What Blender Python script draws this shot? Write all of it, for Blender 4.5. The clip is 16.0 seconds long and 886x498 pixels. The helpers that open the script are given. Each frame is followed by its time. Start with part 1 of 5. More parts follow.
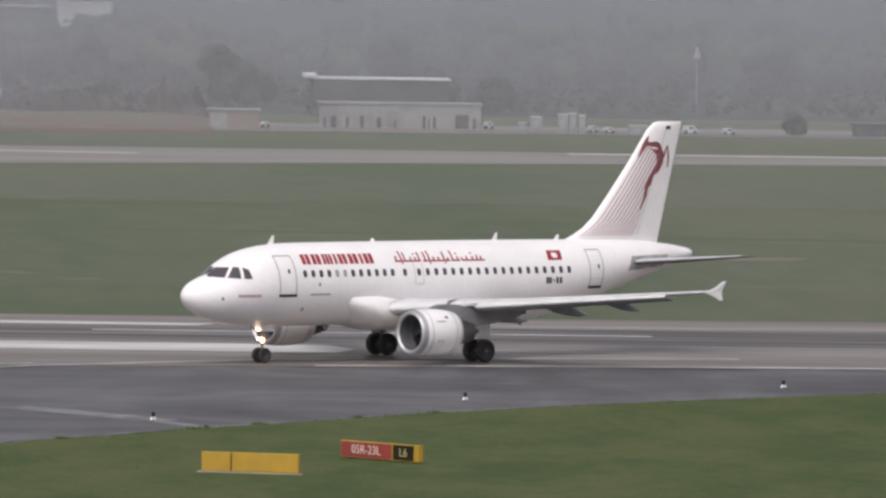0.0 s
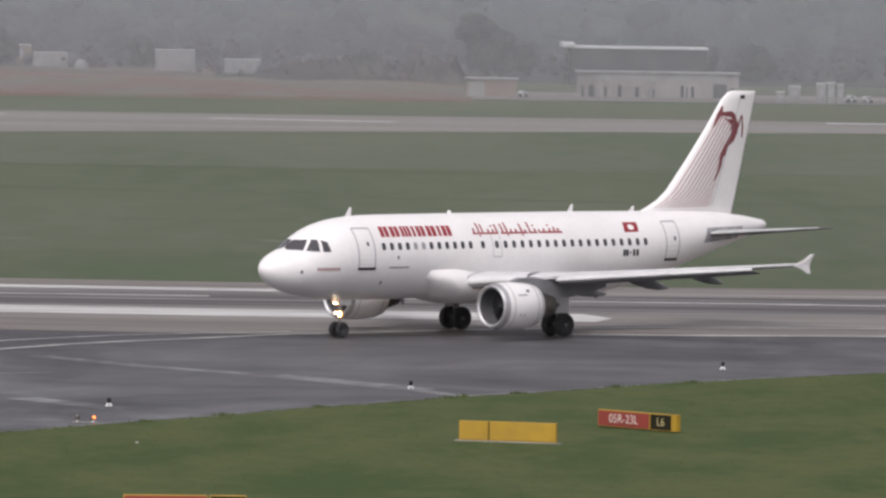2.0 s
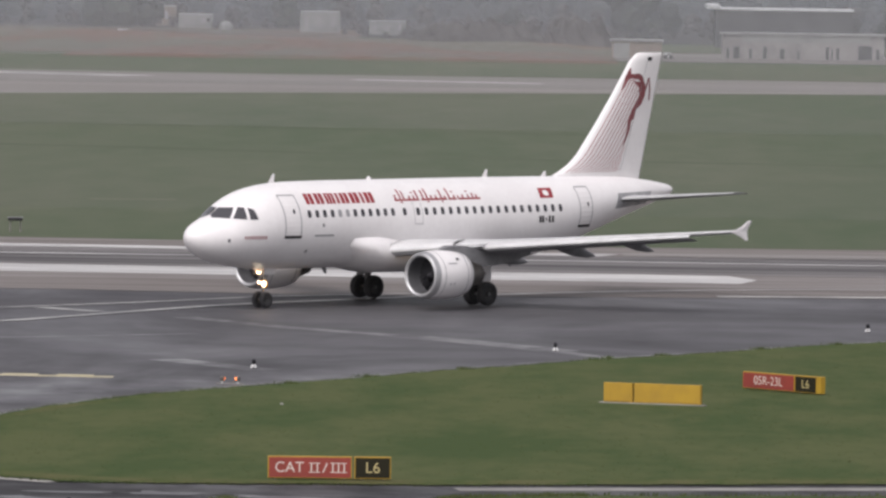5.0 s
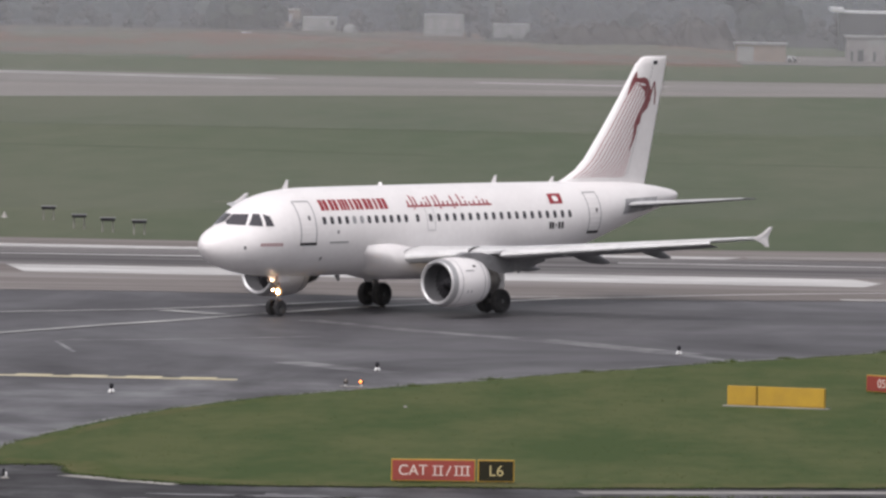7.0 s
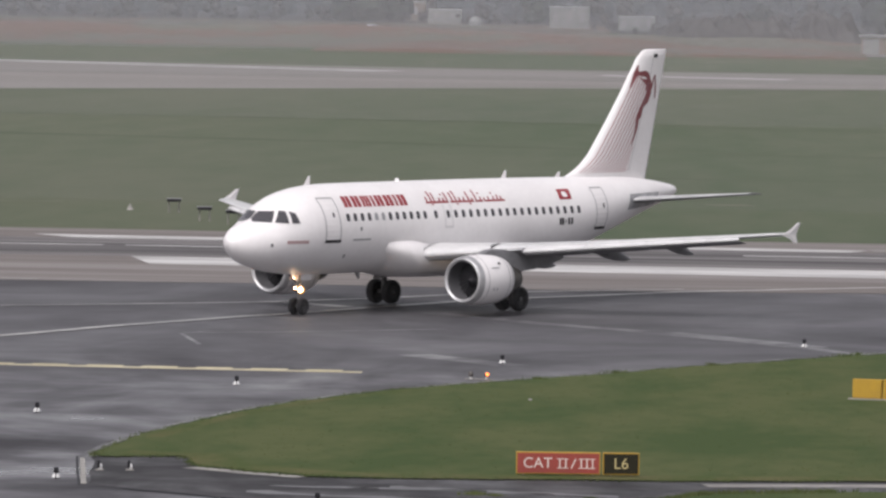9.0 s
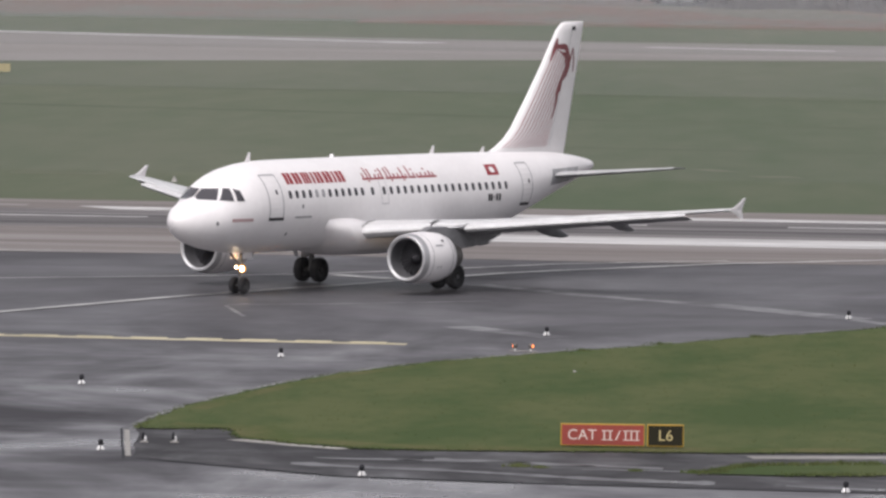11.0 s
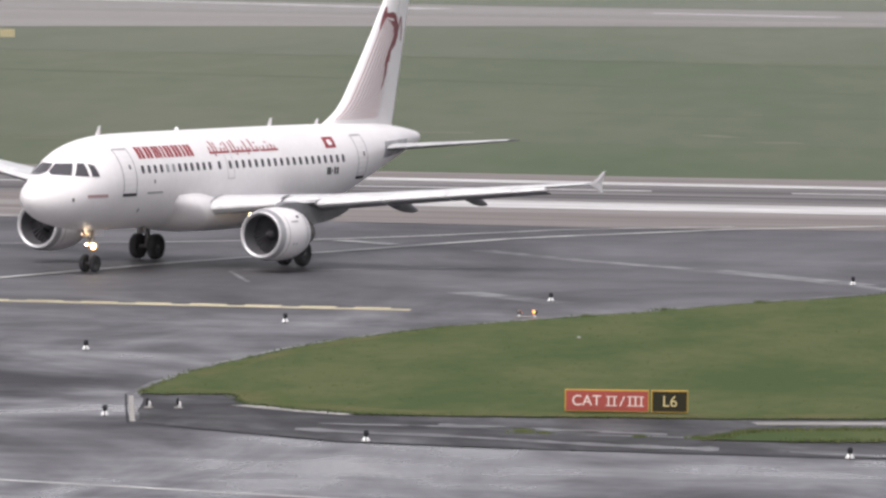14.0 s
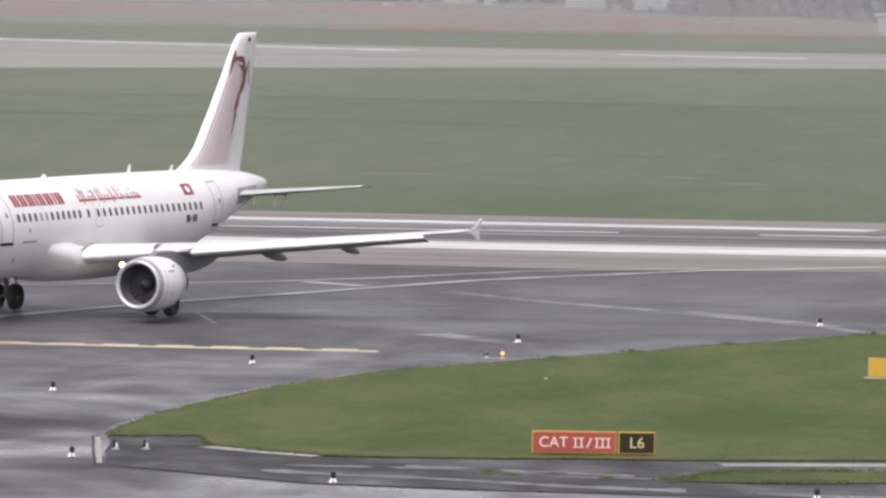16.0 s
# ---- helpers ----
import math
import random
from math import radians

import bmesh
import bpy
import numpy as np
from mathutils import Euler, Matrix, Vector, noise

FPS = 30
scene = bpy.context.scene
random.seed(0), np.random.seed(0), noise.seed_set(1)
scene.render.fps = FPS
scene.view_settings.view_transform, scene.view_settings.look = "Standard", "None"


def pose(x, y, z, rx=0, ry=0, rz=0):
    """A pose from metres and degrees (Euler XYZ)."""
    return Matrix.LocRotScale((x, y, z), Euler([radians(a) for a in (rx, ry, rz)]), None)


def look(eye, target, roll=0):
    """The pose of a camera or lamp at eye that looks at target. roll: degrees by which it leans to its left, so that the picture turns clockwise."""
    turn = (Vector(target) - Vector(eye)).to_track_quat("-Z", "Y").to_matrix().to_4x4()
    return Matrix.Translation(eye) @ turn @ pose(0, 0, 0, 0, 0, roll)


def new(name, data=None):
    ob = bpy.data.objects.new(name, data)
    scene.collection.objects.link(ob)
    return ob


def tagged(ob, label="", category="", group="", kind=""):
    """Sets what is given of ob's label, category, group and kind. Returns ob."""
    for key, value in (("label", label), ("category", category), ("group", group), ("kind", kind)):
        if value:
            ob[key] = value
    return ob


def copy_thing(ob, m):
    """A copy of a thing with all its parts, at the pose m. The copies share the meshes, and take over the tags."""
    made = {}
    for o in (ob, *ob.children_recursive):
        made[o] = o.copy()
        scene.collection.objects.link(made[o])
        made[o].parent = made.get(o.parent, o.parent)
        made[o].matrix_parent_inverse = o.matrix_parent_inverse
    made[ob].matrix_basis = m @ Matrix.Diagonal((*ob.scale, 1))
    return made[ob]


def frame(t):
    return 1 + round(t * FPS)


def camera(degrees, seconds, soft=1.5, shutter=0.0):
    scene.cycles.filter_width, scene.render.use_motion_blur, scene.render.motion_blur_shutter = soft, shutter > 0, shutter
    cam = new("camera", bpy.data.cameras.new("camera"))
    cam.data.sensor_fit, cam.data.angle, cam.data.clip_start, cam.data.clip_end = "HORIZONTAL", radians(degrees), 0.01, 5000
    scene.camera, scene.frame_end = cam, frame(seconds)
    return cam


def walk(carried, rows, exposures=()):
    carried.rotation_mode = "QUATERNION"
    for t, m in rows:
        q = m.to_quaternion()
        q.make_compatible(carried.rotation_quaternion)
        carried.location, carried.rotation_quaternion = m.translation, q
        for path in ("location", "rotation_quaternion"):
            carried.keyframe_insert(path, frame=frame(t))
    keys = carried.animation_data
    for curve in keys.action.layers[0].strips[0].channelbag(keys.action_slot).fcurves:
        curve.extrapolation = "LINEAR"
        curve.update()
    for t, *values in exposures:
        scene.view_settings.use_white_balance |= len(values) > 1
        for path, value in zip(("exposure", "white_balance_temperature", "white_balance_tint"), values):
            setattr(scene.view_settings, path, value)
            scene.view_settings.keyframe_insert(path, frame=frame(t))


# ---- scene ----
EYE_Z = 19.609
cam = camera(6.2464, 16.0, soft=2.6)
# seconds, tilt, turn, lean
CAMERA = [
    (0.0, -1.9510, -2.0291, 0.8328),
    (0.5, -1.9809, -1.5119, 0.8491),
    (1.0, -1.9773, -0.9722, 0.8313),
    (1.5, -2.0658, -0.2783, 0.8655),
    (2.0, -2.1949, -0.2125, 0.8500),
    (2.5, -2.3470, -0.1077, 0.8549),
    (3.0, -2.3428, -0.0110, 0.8365),
    (3.5, -2.3514, 0.1441, 0.8383),
    (3.7, -2.3264, 0.1870, 0.8523),
    (5.8, -2.5552, 1.2573, 0.8480),
    (6.0, -2.5352, 1.3418, 0.8497),
    (6.5, -2.5353, 1.4175, 0.8710),
    (7.0, -2.4717, 1.6794, 0.8834),
    (7.5, -2.4221, 2.4471, 0.8878),
    (8.0, -2.2913, 2.4362, 0.8981),
    (8.5, -2.5118, 2.2829, 0.8910),
    (9.0, -2.5368, 2.5627, 0.9011),
    (9.2, -2.5650, 2.6758, 0.8983),
    (11.3, -2.7568, 2.9151, 0.8751),
    (11.5, -2.7666, 2.9584, 0.9043),
    (12.0, -2.7799, 2.9885, 0.8996),
    (12.5, -2.8714, 3.0548, 0.9099),
    (13.0, -2.9861, 3.0159, 0.8943),
    (13.5, -2.9557, 2.9493, 0.9102),
    (14.0, -2.9818, 2.8992, 0.8824),
    (14.5, -2.9744, 2.8947, 0.9145),
    (15.0, -2.8798, 2.6949, 0.8752),
    (15.5, -2.7780, 2.7032, 0.8877),
    (16.0, -2.6854, 2.6711, 0.8865)]
walk(cam, [(t, pose(0, 0, EYE_Z, 90 + a, 0, b) @ pose(0, 0, 0, 0, 0, c)) for t, a, b, c in CAMERA],
     exposures=[(0.0, 0.17, 6500, 15), (3.0, 0.17, 6500, 15), (6.0, 0.22, 6500, 15), (9.0, 0.24, 6500, 15), (11.5, 0.36, 6500, 15), (12.5, 0.44, 6500, 15), (16.0, 0.78, 6500, 15)])

# seconds, x, y and heading of the airliner (origin between the main wheels)
TAXI = [
    (0.0, 13.991, 411.728, 218.524),
    (0.5, 11.648, 409.833, 219.224),
    (1.0, 9.245, 407.908, 219.854),
    (1.5, 6.945, 405.997, 220.615),
    (2.0, 4.689, 404.083, 221.570),
    (2.5, 2.575, 402.186, 222.715),
    (3.0, 0.523, 400.289, 223.805),
    (3.5, -1.400, 398.418, 224.952),
    (6.0, -9.246, 390.095, 228.395),
    (6.5, -10.485, 388.627, 229.146),
    (7.0, -11.770, 387.116, 229.985),
    (7.5, -13.019, 385.575, 230.879),
    (8.0, -14.289, 383.978, 231.927),
    (8.5, -15.535, 382.331, 233.174),
    (9.0, -16.825, 380.607, 234.487),
    (11.5, -22.863, 371.237, 239.790),
    (12.0, -24.022, 369.211, 240.685),
    (12.5, -25.112, 367.196, 241.471),
    (13.0, -26.203, 365.167, 242.246),
    (13.5, -27.234, 363.144, 243.026),
    (14.0, -28.264, 361.087, 243.812),
    (14.5, -29.257, 359.000, 244.787),
    (15.0, -30.259, 356.860, 245.851),
    (15.5, -31.203, 354.702, 246.940),
    (16.0, -32.118, 352.525, 248.193)]

# ---- light: overcast sky, soft broad sun ----
world = bpy.data.worlds.new("overcast")
scene.world = world
world.use_nodes = True
wn = world.node_tree.nodes
wl = world.node_tree.links
sky = wn.new("ShaderNodeTexSky")
sky.sky_type = "NISHITA"
sky.sun_disc = False
sky.sun_elevation = radians(48)
sky.sun_rotation = radians(200)
sky.air_density, sky.dust_density = 1.0, 4.0
grey = wn.new("ShaderNodeHueSaturation")
grey.inputs["Saturation"].default_value = 0.18
wl.new(sky.outputs[0], grey.inputs["Color"])
wl.new(grey.outputs[0], wn["Background"].inputs["Color"])
wn["Background"].inputs["Strength"].default_value = 0.12
sun = new("sun", bpy.data.lights.new("sun", "SUN"))
sun.data.energy, sun.data.angle, sun.data.color = 1.2, radians(35), (1.0, 0.97, 0.93)
sun.matrix_world = look((0, 0, 0), (0.25, 0.70, -0.95))


# ---- materials ----
def mat(name, col, rough=0.6, metal=0.0, col2=None, scale=1.0, amount=0.5, fine=20.0, bump=0.0, stretch=(1, 1, 1), emit=0.0,
        rough2=None, spec=0.5, island=0.0):
    m = bpy.data.materials.new(name)
    m.use_nodes = True
    n, l = m.node_tree.nodes, m.node_tree.links
    b = n["Principled BSDF"]
    b.inputs["Base Color"].default_value = (*col, 1)
    b.inputs["Roughness"].default_value = rough
    b.inputs["Metallic"].default_value = metal
    b.inputs["Specular IOR Level"].default_value = spec
    if emit:
        b.inputs["Emission Color"].default_value = (*col, 1)
        b.inputs["Emission Strength"].default_value = emit
    if col2:
        tc = n.new("ShaderNodeTexCoord")
        mp = n.new("ShaderNodeMapping")
        mp.inputs["Scale"].default_value = stretch
        l.new(tc.outputs["Object"], mp.inputs["Vector"])
        big = n.new("ShaderNodeTexNoise")
        big.inputs["Scale"].default_value, big.inputs["Detail"].default_value = scale, 5
        small = n.new("ShaderNodeTexNoise")
        small.inputs["Scale"].default_value, small.inputs["Detail"].default_value = fine, 4
        for q in (big, small):
            l.new(mp.outputs[0], q.inputs["Vector"])
        add = n.new("ShaderNodeMath")
        add.operation = "ADD"
        half = n.new("ShaderNodeMath")
        half.operation = "MULTIPLY"
        half.inputs[1].default_value = 0.45
        l.new(small.outputs[0], half.inputs[0])
        l.new(big.outputs[0], add.inputs[0])
        l.new(half.outputs[0], add.inputs[1])
        ramp = n.new("ShaderNodeMapRange")
        ramp.inputs["From Min"].default_value = 0.725 - 0.28 * (1.05 - amount)
        ramp.inputs["From Max"].default_value = 0.725 + 0.28 * (1.05 - amount)
        l.new(add.outputs[0], ramp.inputs["Value"])
        mix = n.new("ShaderNodeMix")
        mix.data_type = "RGBA"
        mix.inputs["A"].default_value, mix.inputs["B"].default_value = (*col, 1), (*col2, 1)
        l.new(ramp.outputs[0], mix.inputs["Factor"])
        out = mix.outputs["Result"]
        if island:
            geo = n.new("ShaderNodeNewGeometry")
            hs = n.new("ShaderNodeHueSaturation")
            mr = n.new("ShaderNodeMapRange")
            mr.inputs["To Min"].default_value, mr.inputs["To Max"].default_value = 1 - island, 1 + island
            l.new(geo.outputs["Random Per Island"], mr.inputs["Value"])
            l.new(mr.outputs[0], hs.inputs["Value"])
            l.new(out, hs.inputs["Color"])
            out = hs.outputs[0]
        l.new(out, b.inputs["Base Color"])
        if rough2 is not None:
            rr = n.new("ShaderNodeMapRange")
            rr.inputs["To Min"].default_value, rr.inputs["To Max"].default_value = rough, rough2
            l.new(ramp.outputs[0], rr.inputs["Value"])
            l.new(rr.outputs[0], b.inputs["Roughness"])
        if bump:
            bp = n.new("ShaderNodeBump")
            bp.inputs["Strength"].default_value, bp.inputs["Distance"].default_value = bump, 0.02
            l.new(small.outputs[0], bp.inputs["Height"])
            l.new(bp.outputs[0], b.inputs["Normal"])
    return m


def wet(name, dark, pale, rough_dry, rough_wet, scale, fine, slope=None, level=0.38, calm=None):
    """Damp asphalt: cloudy drying patches, streaks and fine grain, the sky's sheen painted as pale colour; slope (y0,
    y1, gain) adds more of it.
    """
    m = bpy.data.materials.new(name)
    m.use_nodes = True
    n, l = m.node_tree.nodes, m.node_tree.links
    b = n["Principled BSDF"]
    tc = n.new("ShaderNodeTexCoord")

    def layer(s, detail, rough, distort, gain, stretch):
        mp = n.new("ShaderNodeMapping")
        mp.inputs["Scale"].default_value = stretch
        mp.inputs["Rotation"].default_value = (0, 0, radians(7))
        l.new(tc.outputs["Object"], mp.inputs["Vector"])
        q = n.new("ShaderNodeTexNoise")
        for k, v in (("Scale", s), ("Detail", detail), ("Roughness", rough), ("Distortion", distort)):
            q.inputs[k].default_value = v
        l.new(mp.outputs[0], q.inputs["Vector"])
        g = n.new("ShaderNodeMath")
        g.operation = "MULTIPLY_ADD"
        g.inputs[1].default_value, g.inputs[2].default_value = gain, -0.5 * gain
        l.new(q.outputs[0], g.inputs[0])
        return g.outputs[0]

    def plus(a, c):
        q = n.new("ShaderNodeMath")
        q.operation = "ADD"
        l.new(a, q.inputs[0])
        if isinstance(c, float):
            q.inputs[1].default_value = c
        else:
            l.new(c, q.inputs[1])
        return q.outputs[0]

    v = plus(layer(scale, 7, 0.55, 0.9, 2.1, (0.62, 0.30, 1)), layer(fine, 5, 0.55, 0.3, 0.45, (0.6, 0.32, 1)))
    v = plus(v, layer(fine * 0.5, 5, 0.55, 0.3, 0.62, (0.16, 0.60, 1)))
    if calm:
        sep = n.new("ShaderNodeSeparateXYZ")
        l.new(tc.outputs["Object"], sep.inputs[0])
        mr = n.new("ShaderNodeMapRange")
        for k, c in (("From Min", calm[0]), ("From Max", calm[1]), ("To Min", 1.5), ("To Max", calm[2])):
            mr.inputs[k].default_value = c
        l.new(sep.outputs["Y"], mr.inputs["Value"])
        q = n.new("ShaderNodeMath")
        q.operation = "MULTIPLY"
        l.new(v, q.inputs[0])
        l.new(mr.outputs[0], q.inputs[1])
        v = q.outputs[0]
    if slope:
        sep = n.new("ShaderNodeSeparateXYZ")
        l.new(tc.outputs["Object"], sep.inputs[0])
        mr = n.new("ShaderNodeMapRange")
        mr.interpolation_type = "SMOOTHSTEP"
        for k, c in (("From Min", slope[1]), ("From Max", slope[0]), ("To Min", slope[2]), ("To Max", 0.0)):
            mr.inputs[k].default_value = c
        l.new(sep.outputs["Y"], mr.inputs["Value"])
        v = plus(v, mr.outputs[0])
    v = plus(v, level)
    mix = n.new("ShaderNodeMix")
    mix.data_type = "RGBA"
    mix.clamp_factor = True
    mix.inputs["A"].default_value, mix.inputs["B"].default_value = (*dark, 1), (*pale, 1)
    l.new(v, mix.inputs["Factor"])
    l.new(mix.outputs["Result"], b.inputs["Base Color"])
    rr = n.new("ShaderNodeMapRange")
    rr.inputs["To Min"].default_value, rr.inputs["To Max"].default_value = rough_dry, rough_wet
    l.new(v, rr.inputs["Value"])
    l.new(rr.outputs[0], b.inputs["Roughness"])
    b.inputs["Specular IOR Level"].default_value = 0.4
    return m


M = dict(
    grass=mat("airfield grass", (0.084, 0.109, 0.068), 0.9, col2=(0.118, 0.130, 0.091), scale=0.04, fine=0.45, amount=0.50, stretch=(0.7, 0.12, 1), bump=0.3, spec=0.1),
    dry=mat("dry pale grass", (0.120, 0.130, 0.092), 0.9, col2=(0.148, 0.152, 0.115), scale=0.4, fine=2.0, spec=0.1),
    bare=mat("bare brownish earth", (0.150, 0.130, 0.100), 0.9, col2=(0.205, 0.170, 0.135), scale=0.3, fine=2.0, spec=0.1),
    track=mat("worn track grass", (0.074, 0.096, 0.060), 0.9, col2=(0.098, 0.116, 0.076), scale=0.1, fine=0.8, spec=0.1),
    grass_near=mat("mown grass", (0.051, 0.077, 0.027), 0.9, col2=(0.087, 0.101, 0.042), scale=0.28, fine=1.6, amount=0.52, stretch=(0.7, 0.24, 1), bump=0.3, spec=0.1),
    grass_worn=mat("worn yellowish grass", (0.062, 0.084, 0.028), 0.9, col2=(0.105, 0.103, 0.046), scale=0.5, fine=3.0, amount=0.6, stretch=(0.8, 0.4, 1), spec=0.1),
    blades=mat("grass blades", (0.066, 0.092, 0.033), 0.8, col2=(0.100, 0.113, 0.048), scale=0.3, fine=4.0, island=0.25, spec=0.1),
    # pale ends of the wet paving colours hold the sheen of the sky
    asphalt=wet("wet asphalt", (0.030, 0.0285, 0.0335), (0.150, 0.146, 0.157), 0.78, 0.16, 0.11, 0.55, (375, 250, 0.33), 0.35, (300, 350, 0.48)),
    puddle=wet("water film with painted sky sheen", (0.075, 0.073, 0.078), (0.165, 0.162, 0.168), 0.46, 0.20, 0.45, 2.0),
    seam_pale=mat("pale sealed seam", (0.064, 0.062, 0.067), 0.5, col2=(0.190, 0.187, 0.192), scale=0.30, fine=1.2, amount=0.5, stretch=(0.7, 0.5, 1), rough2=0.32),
    runway=mat("worn runway asphalt", (0.150, 0.130, 0.122), 0.70, col2=(0.210, 0.186, 0.176), scale=0.08, fine=0.6, stretch=(0.10, 1, 1), amount=0.66, rough2=0.45),
    rubber=mat("rubber streaked asphalt", (0.052, 0.048, 0.050), 0.65, col2=(0.150, 0.134, 0.130), scale=0.13, fine=0.7, stretch=(0.06, 1, 1), amount=0.72, rough2=0.42),
    far_runway=mat("pale runway asphalt", (0.185, 0.170, 0.160), 0.7, col2=(0.235, 0.220, 0.210), scale=0.04, fine=0.3, stretch=(0.15, 1, 1)),
    dark_patch=wet("dark asphalt patch", (0.024, 0.023, 0.026), (0.12, 0.117, 0.122), 0.80, 0.20, 0.28, 1.3, (270, 257, 0.12), 0.14),
    white_line=mat("worn white marking", (0.36, 0.35, 0.345), 0.45, col2=(0.66, 0.65, 0.64), scale=0.3, fine=1.6, amount=0.5, stretch=(0.2, 1, 1)),
    pale_line=mat("faded marking", (0.28, 0.275, 0.27), 0.34, col2=(0.58, 0.57, 0.55), scale=0.22, fine=1.4, amount=0.66),
    pale_strip=mat("worn pale side stripe", (0.21, 0.195, 0.185), 0.6, col2=(0.30, 0.285, 0.27), scale=0.2, fine=1.4, amount=0.6, stretch=(0.2, 1, 1)),
    yellow_line=mat("yellow marking", (0.45, 0.39, 0.22), 0.4, col2=(0.64, 0.57, 0.37), scale=0.5, fine=2.5, amount=0.65),
    sign_dull=mat("weathered yellow sign face", (0.36, 0.31, 0.16), 0.6),
    concrete=mat("pale concrete", (0.22, 0.21, 0.20), 0.75, col2=(0.34, 0.33, 0.31), scale=0.6, fine=5.0, bump=0.2),
    soil=mat("brown soil", (0.135, 0.078, 0.055), 0.95, col2=(0.112, 0.110, 0.080), scale=0.06, fine=0.35, amount=0.78, stretch=(0.6, 0.25, 1)),
    white=mat("white aircraft paint", (0.82, 0.798, 0.803), 0.32, col2=(0.87, 0.85, 0.855), scale=0.5, fine=4.0),
    wing=mat("light grey wing paint", (0.50, 0.505, 0.51), 0.35, col2=(0.60, 0.605, 0.61), scale=0.8, fine=5.0),
    slat=mat("slat paint", (0.56, 0.56, 0.565), 0.42, col2=(0.64, 0.64, 0.645), scale=1.0, fine=6.0),
    # shaded and lit sides of the tailplane as two greys
    tailplane=mat("tailplane shaded-side grey", (0.085, 0.087, 0.093), 0.5, col2=(0.13, 0.132, 0.138), scale=1.0, fine=5.0),
    tail_lit=mat("tailplane lit-side grey", (0.40, 0.405, 0.41), 0.42, col2=(0.50, 0.505, 0.51), scale=1.0, fine=5.0),
    wing_dark=mat("grey fairing paint", (0.17, 0.17, 0.18), 0.45, col2=(0.24, 0.24, 0.25), scale=1.0, fine=6.0),
    red=mat("red livery paint", (0.30, 0.020, 0.030), 0.35),
    name=mat("faded red marking", (0.42, 0.24, 0.25), 0.4),
    red_dark=mat("dark red livery paint", (0.225, 0.065, 0.072), 0.45),
    stripe=mat("pale red stripe paint", (0.38, 0.12, 0.13), 0.4),
    seal=mat("dirty grey seal plate", (0.22, 0.22, 0.235), 0.5, col2=(0.50, 0.50, 0.51), scale=1.1, fine=6.0),
    seam=mat("grey panel seam", (0.34, 0.34, 0.355), 0.5),
    black=mat("black marking", (0.022, 0.022, 0.026), 0.6, spec=0.15),
    glass=mat("dark cabin glass", (0.075, 0.072, 0.080), 0.10),
    metal=mat("bare metal lip", (0.56, 0.56, 0.57), 0.50, metal=0.7, col2=(0.48, 0.48, 0.49), scale=2.0),
    dark_metal=mat("heat stained metal", (0.13, 0.12, 0.115), 0.45, metal=0.7, col2=(0.20, 0.185, 0.17), scale=2.0),
    fan=mat("fan blade metal", (0.055, 0.054, 0.060), 0.7, spec=0.15),
    duct=mat("inlet duct lining", (0.095, 0.095, 0.102), 0.6),
    tyre=mat("tyre rubber", (0.034, 0.034, 0.037), 0.8, col2=(0.052, 0.051, 0.053), scale=3.0),
    strut=mat("grey gear paint", (0.20, 0.20, 0.205), 0.5, col2=(0.13, 0.13, 0.135), scale=3.0),
    rim=mat("dirty rim", (0.040, 0.040, 0.042), 0.6, col2=(0.065, 0.063, 0.062), scale=6.0),
    lamp=mat("lit landing lamp", (1.0, 0.88, 0.66), 0.3, emit=12.0),
    lamp_warm=mat("lit warm lamp", (1.0, 0.72, 0.30), 0.3, emit=6.0),
    glare_amber=mat("amber glare ring", (1.0, 0.48, 0.10), 0.3, emit=0.9),
    lamp_red=mat("lit orange red lamp", (1.0, 0.24, 0.05), 0.3, emit=3.0),
    sign_red=mat("red sign face", (0.28, 0.044, 0.033), 0.6, col2=(0.23, 0.042, 0.032), scale=2.0),
    sign_black=mat("black sign face", (0.020, 0.018, 0.010), 0.7, spec=0.2),
    sign_yellow=mat("yellow sign face", (0.43, 0.265, 0.022), 0.55, col2=(0.37, 0.225, 0.024), scale=1.5),
    sign_white=mat("white sign legend", (0.66, 0.58, 0.53), 0.5),
    light_white=mat("white lamp housing", (0.72, 0.72, 0.72), 0.45, col2=(0.6, 0.6, 0.6), scale=8.0),
    wall=mat("pale rendered wall", (0.20, 0.195, 0.195), 0.85, col2=(0.31, 0.30, 0.298), scale=0.3, fine=2.0),
    roof=mat("pale metal roof", (0.60, 0.62, 0.63), 0.5, col2=(0.50, 0.52, 0.53), scale=0.3, fine=2.0),
    dark_wall=mat("dark wall", (0.046, 0.049, 0.058), 0.8, col2=(0.078, 0.081, 0.090), scale=0.3, fine=2.0),
    container=mat("white container paint", (0.30, 0.31, 0.305), 0.5, col2=(0.23, 0.235, 0.235), scale=0.6, fine=3.0),
    sign_pale=mat("pale yellow legend", (0.50, 0.42, 0.20), 0.5),
    tan=mat("tan cladding", (0.26, 0.21, 0.175), 0.8, col2=(0.21, 0.175, 0.15), scale=0.6, fine=3.0),
    bark=mat("bark", (0.075, 0.062, 0.050), 0.9, col2=(0.11, 0.09, 0.075), scale=2.0),
    leaf=mat("spring foliage", (0.030, 0.045, 0.030), 0.9, col2=(0.085, 0.100, 0.055), scale=0.10, fine=0.22, amount=0.6, island=0.03, spec=0.1),
    leaf_dark=mat("dark foliage", (0.015, 0.023, 0.024), 0.9, col2=(0.045, 0.056, 0.042), scale=0.10, fine=0.22, amount=0.6, island=0.03, spec=0.1),
    scrub=mat("brownish scrub", (0.046, 0.044, 0.046), 0.9, col2=(0.082, 0.078, 0.078), scale=0.1, fine=0.3, island=0.04, spec=0.1),
)


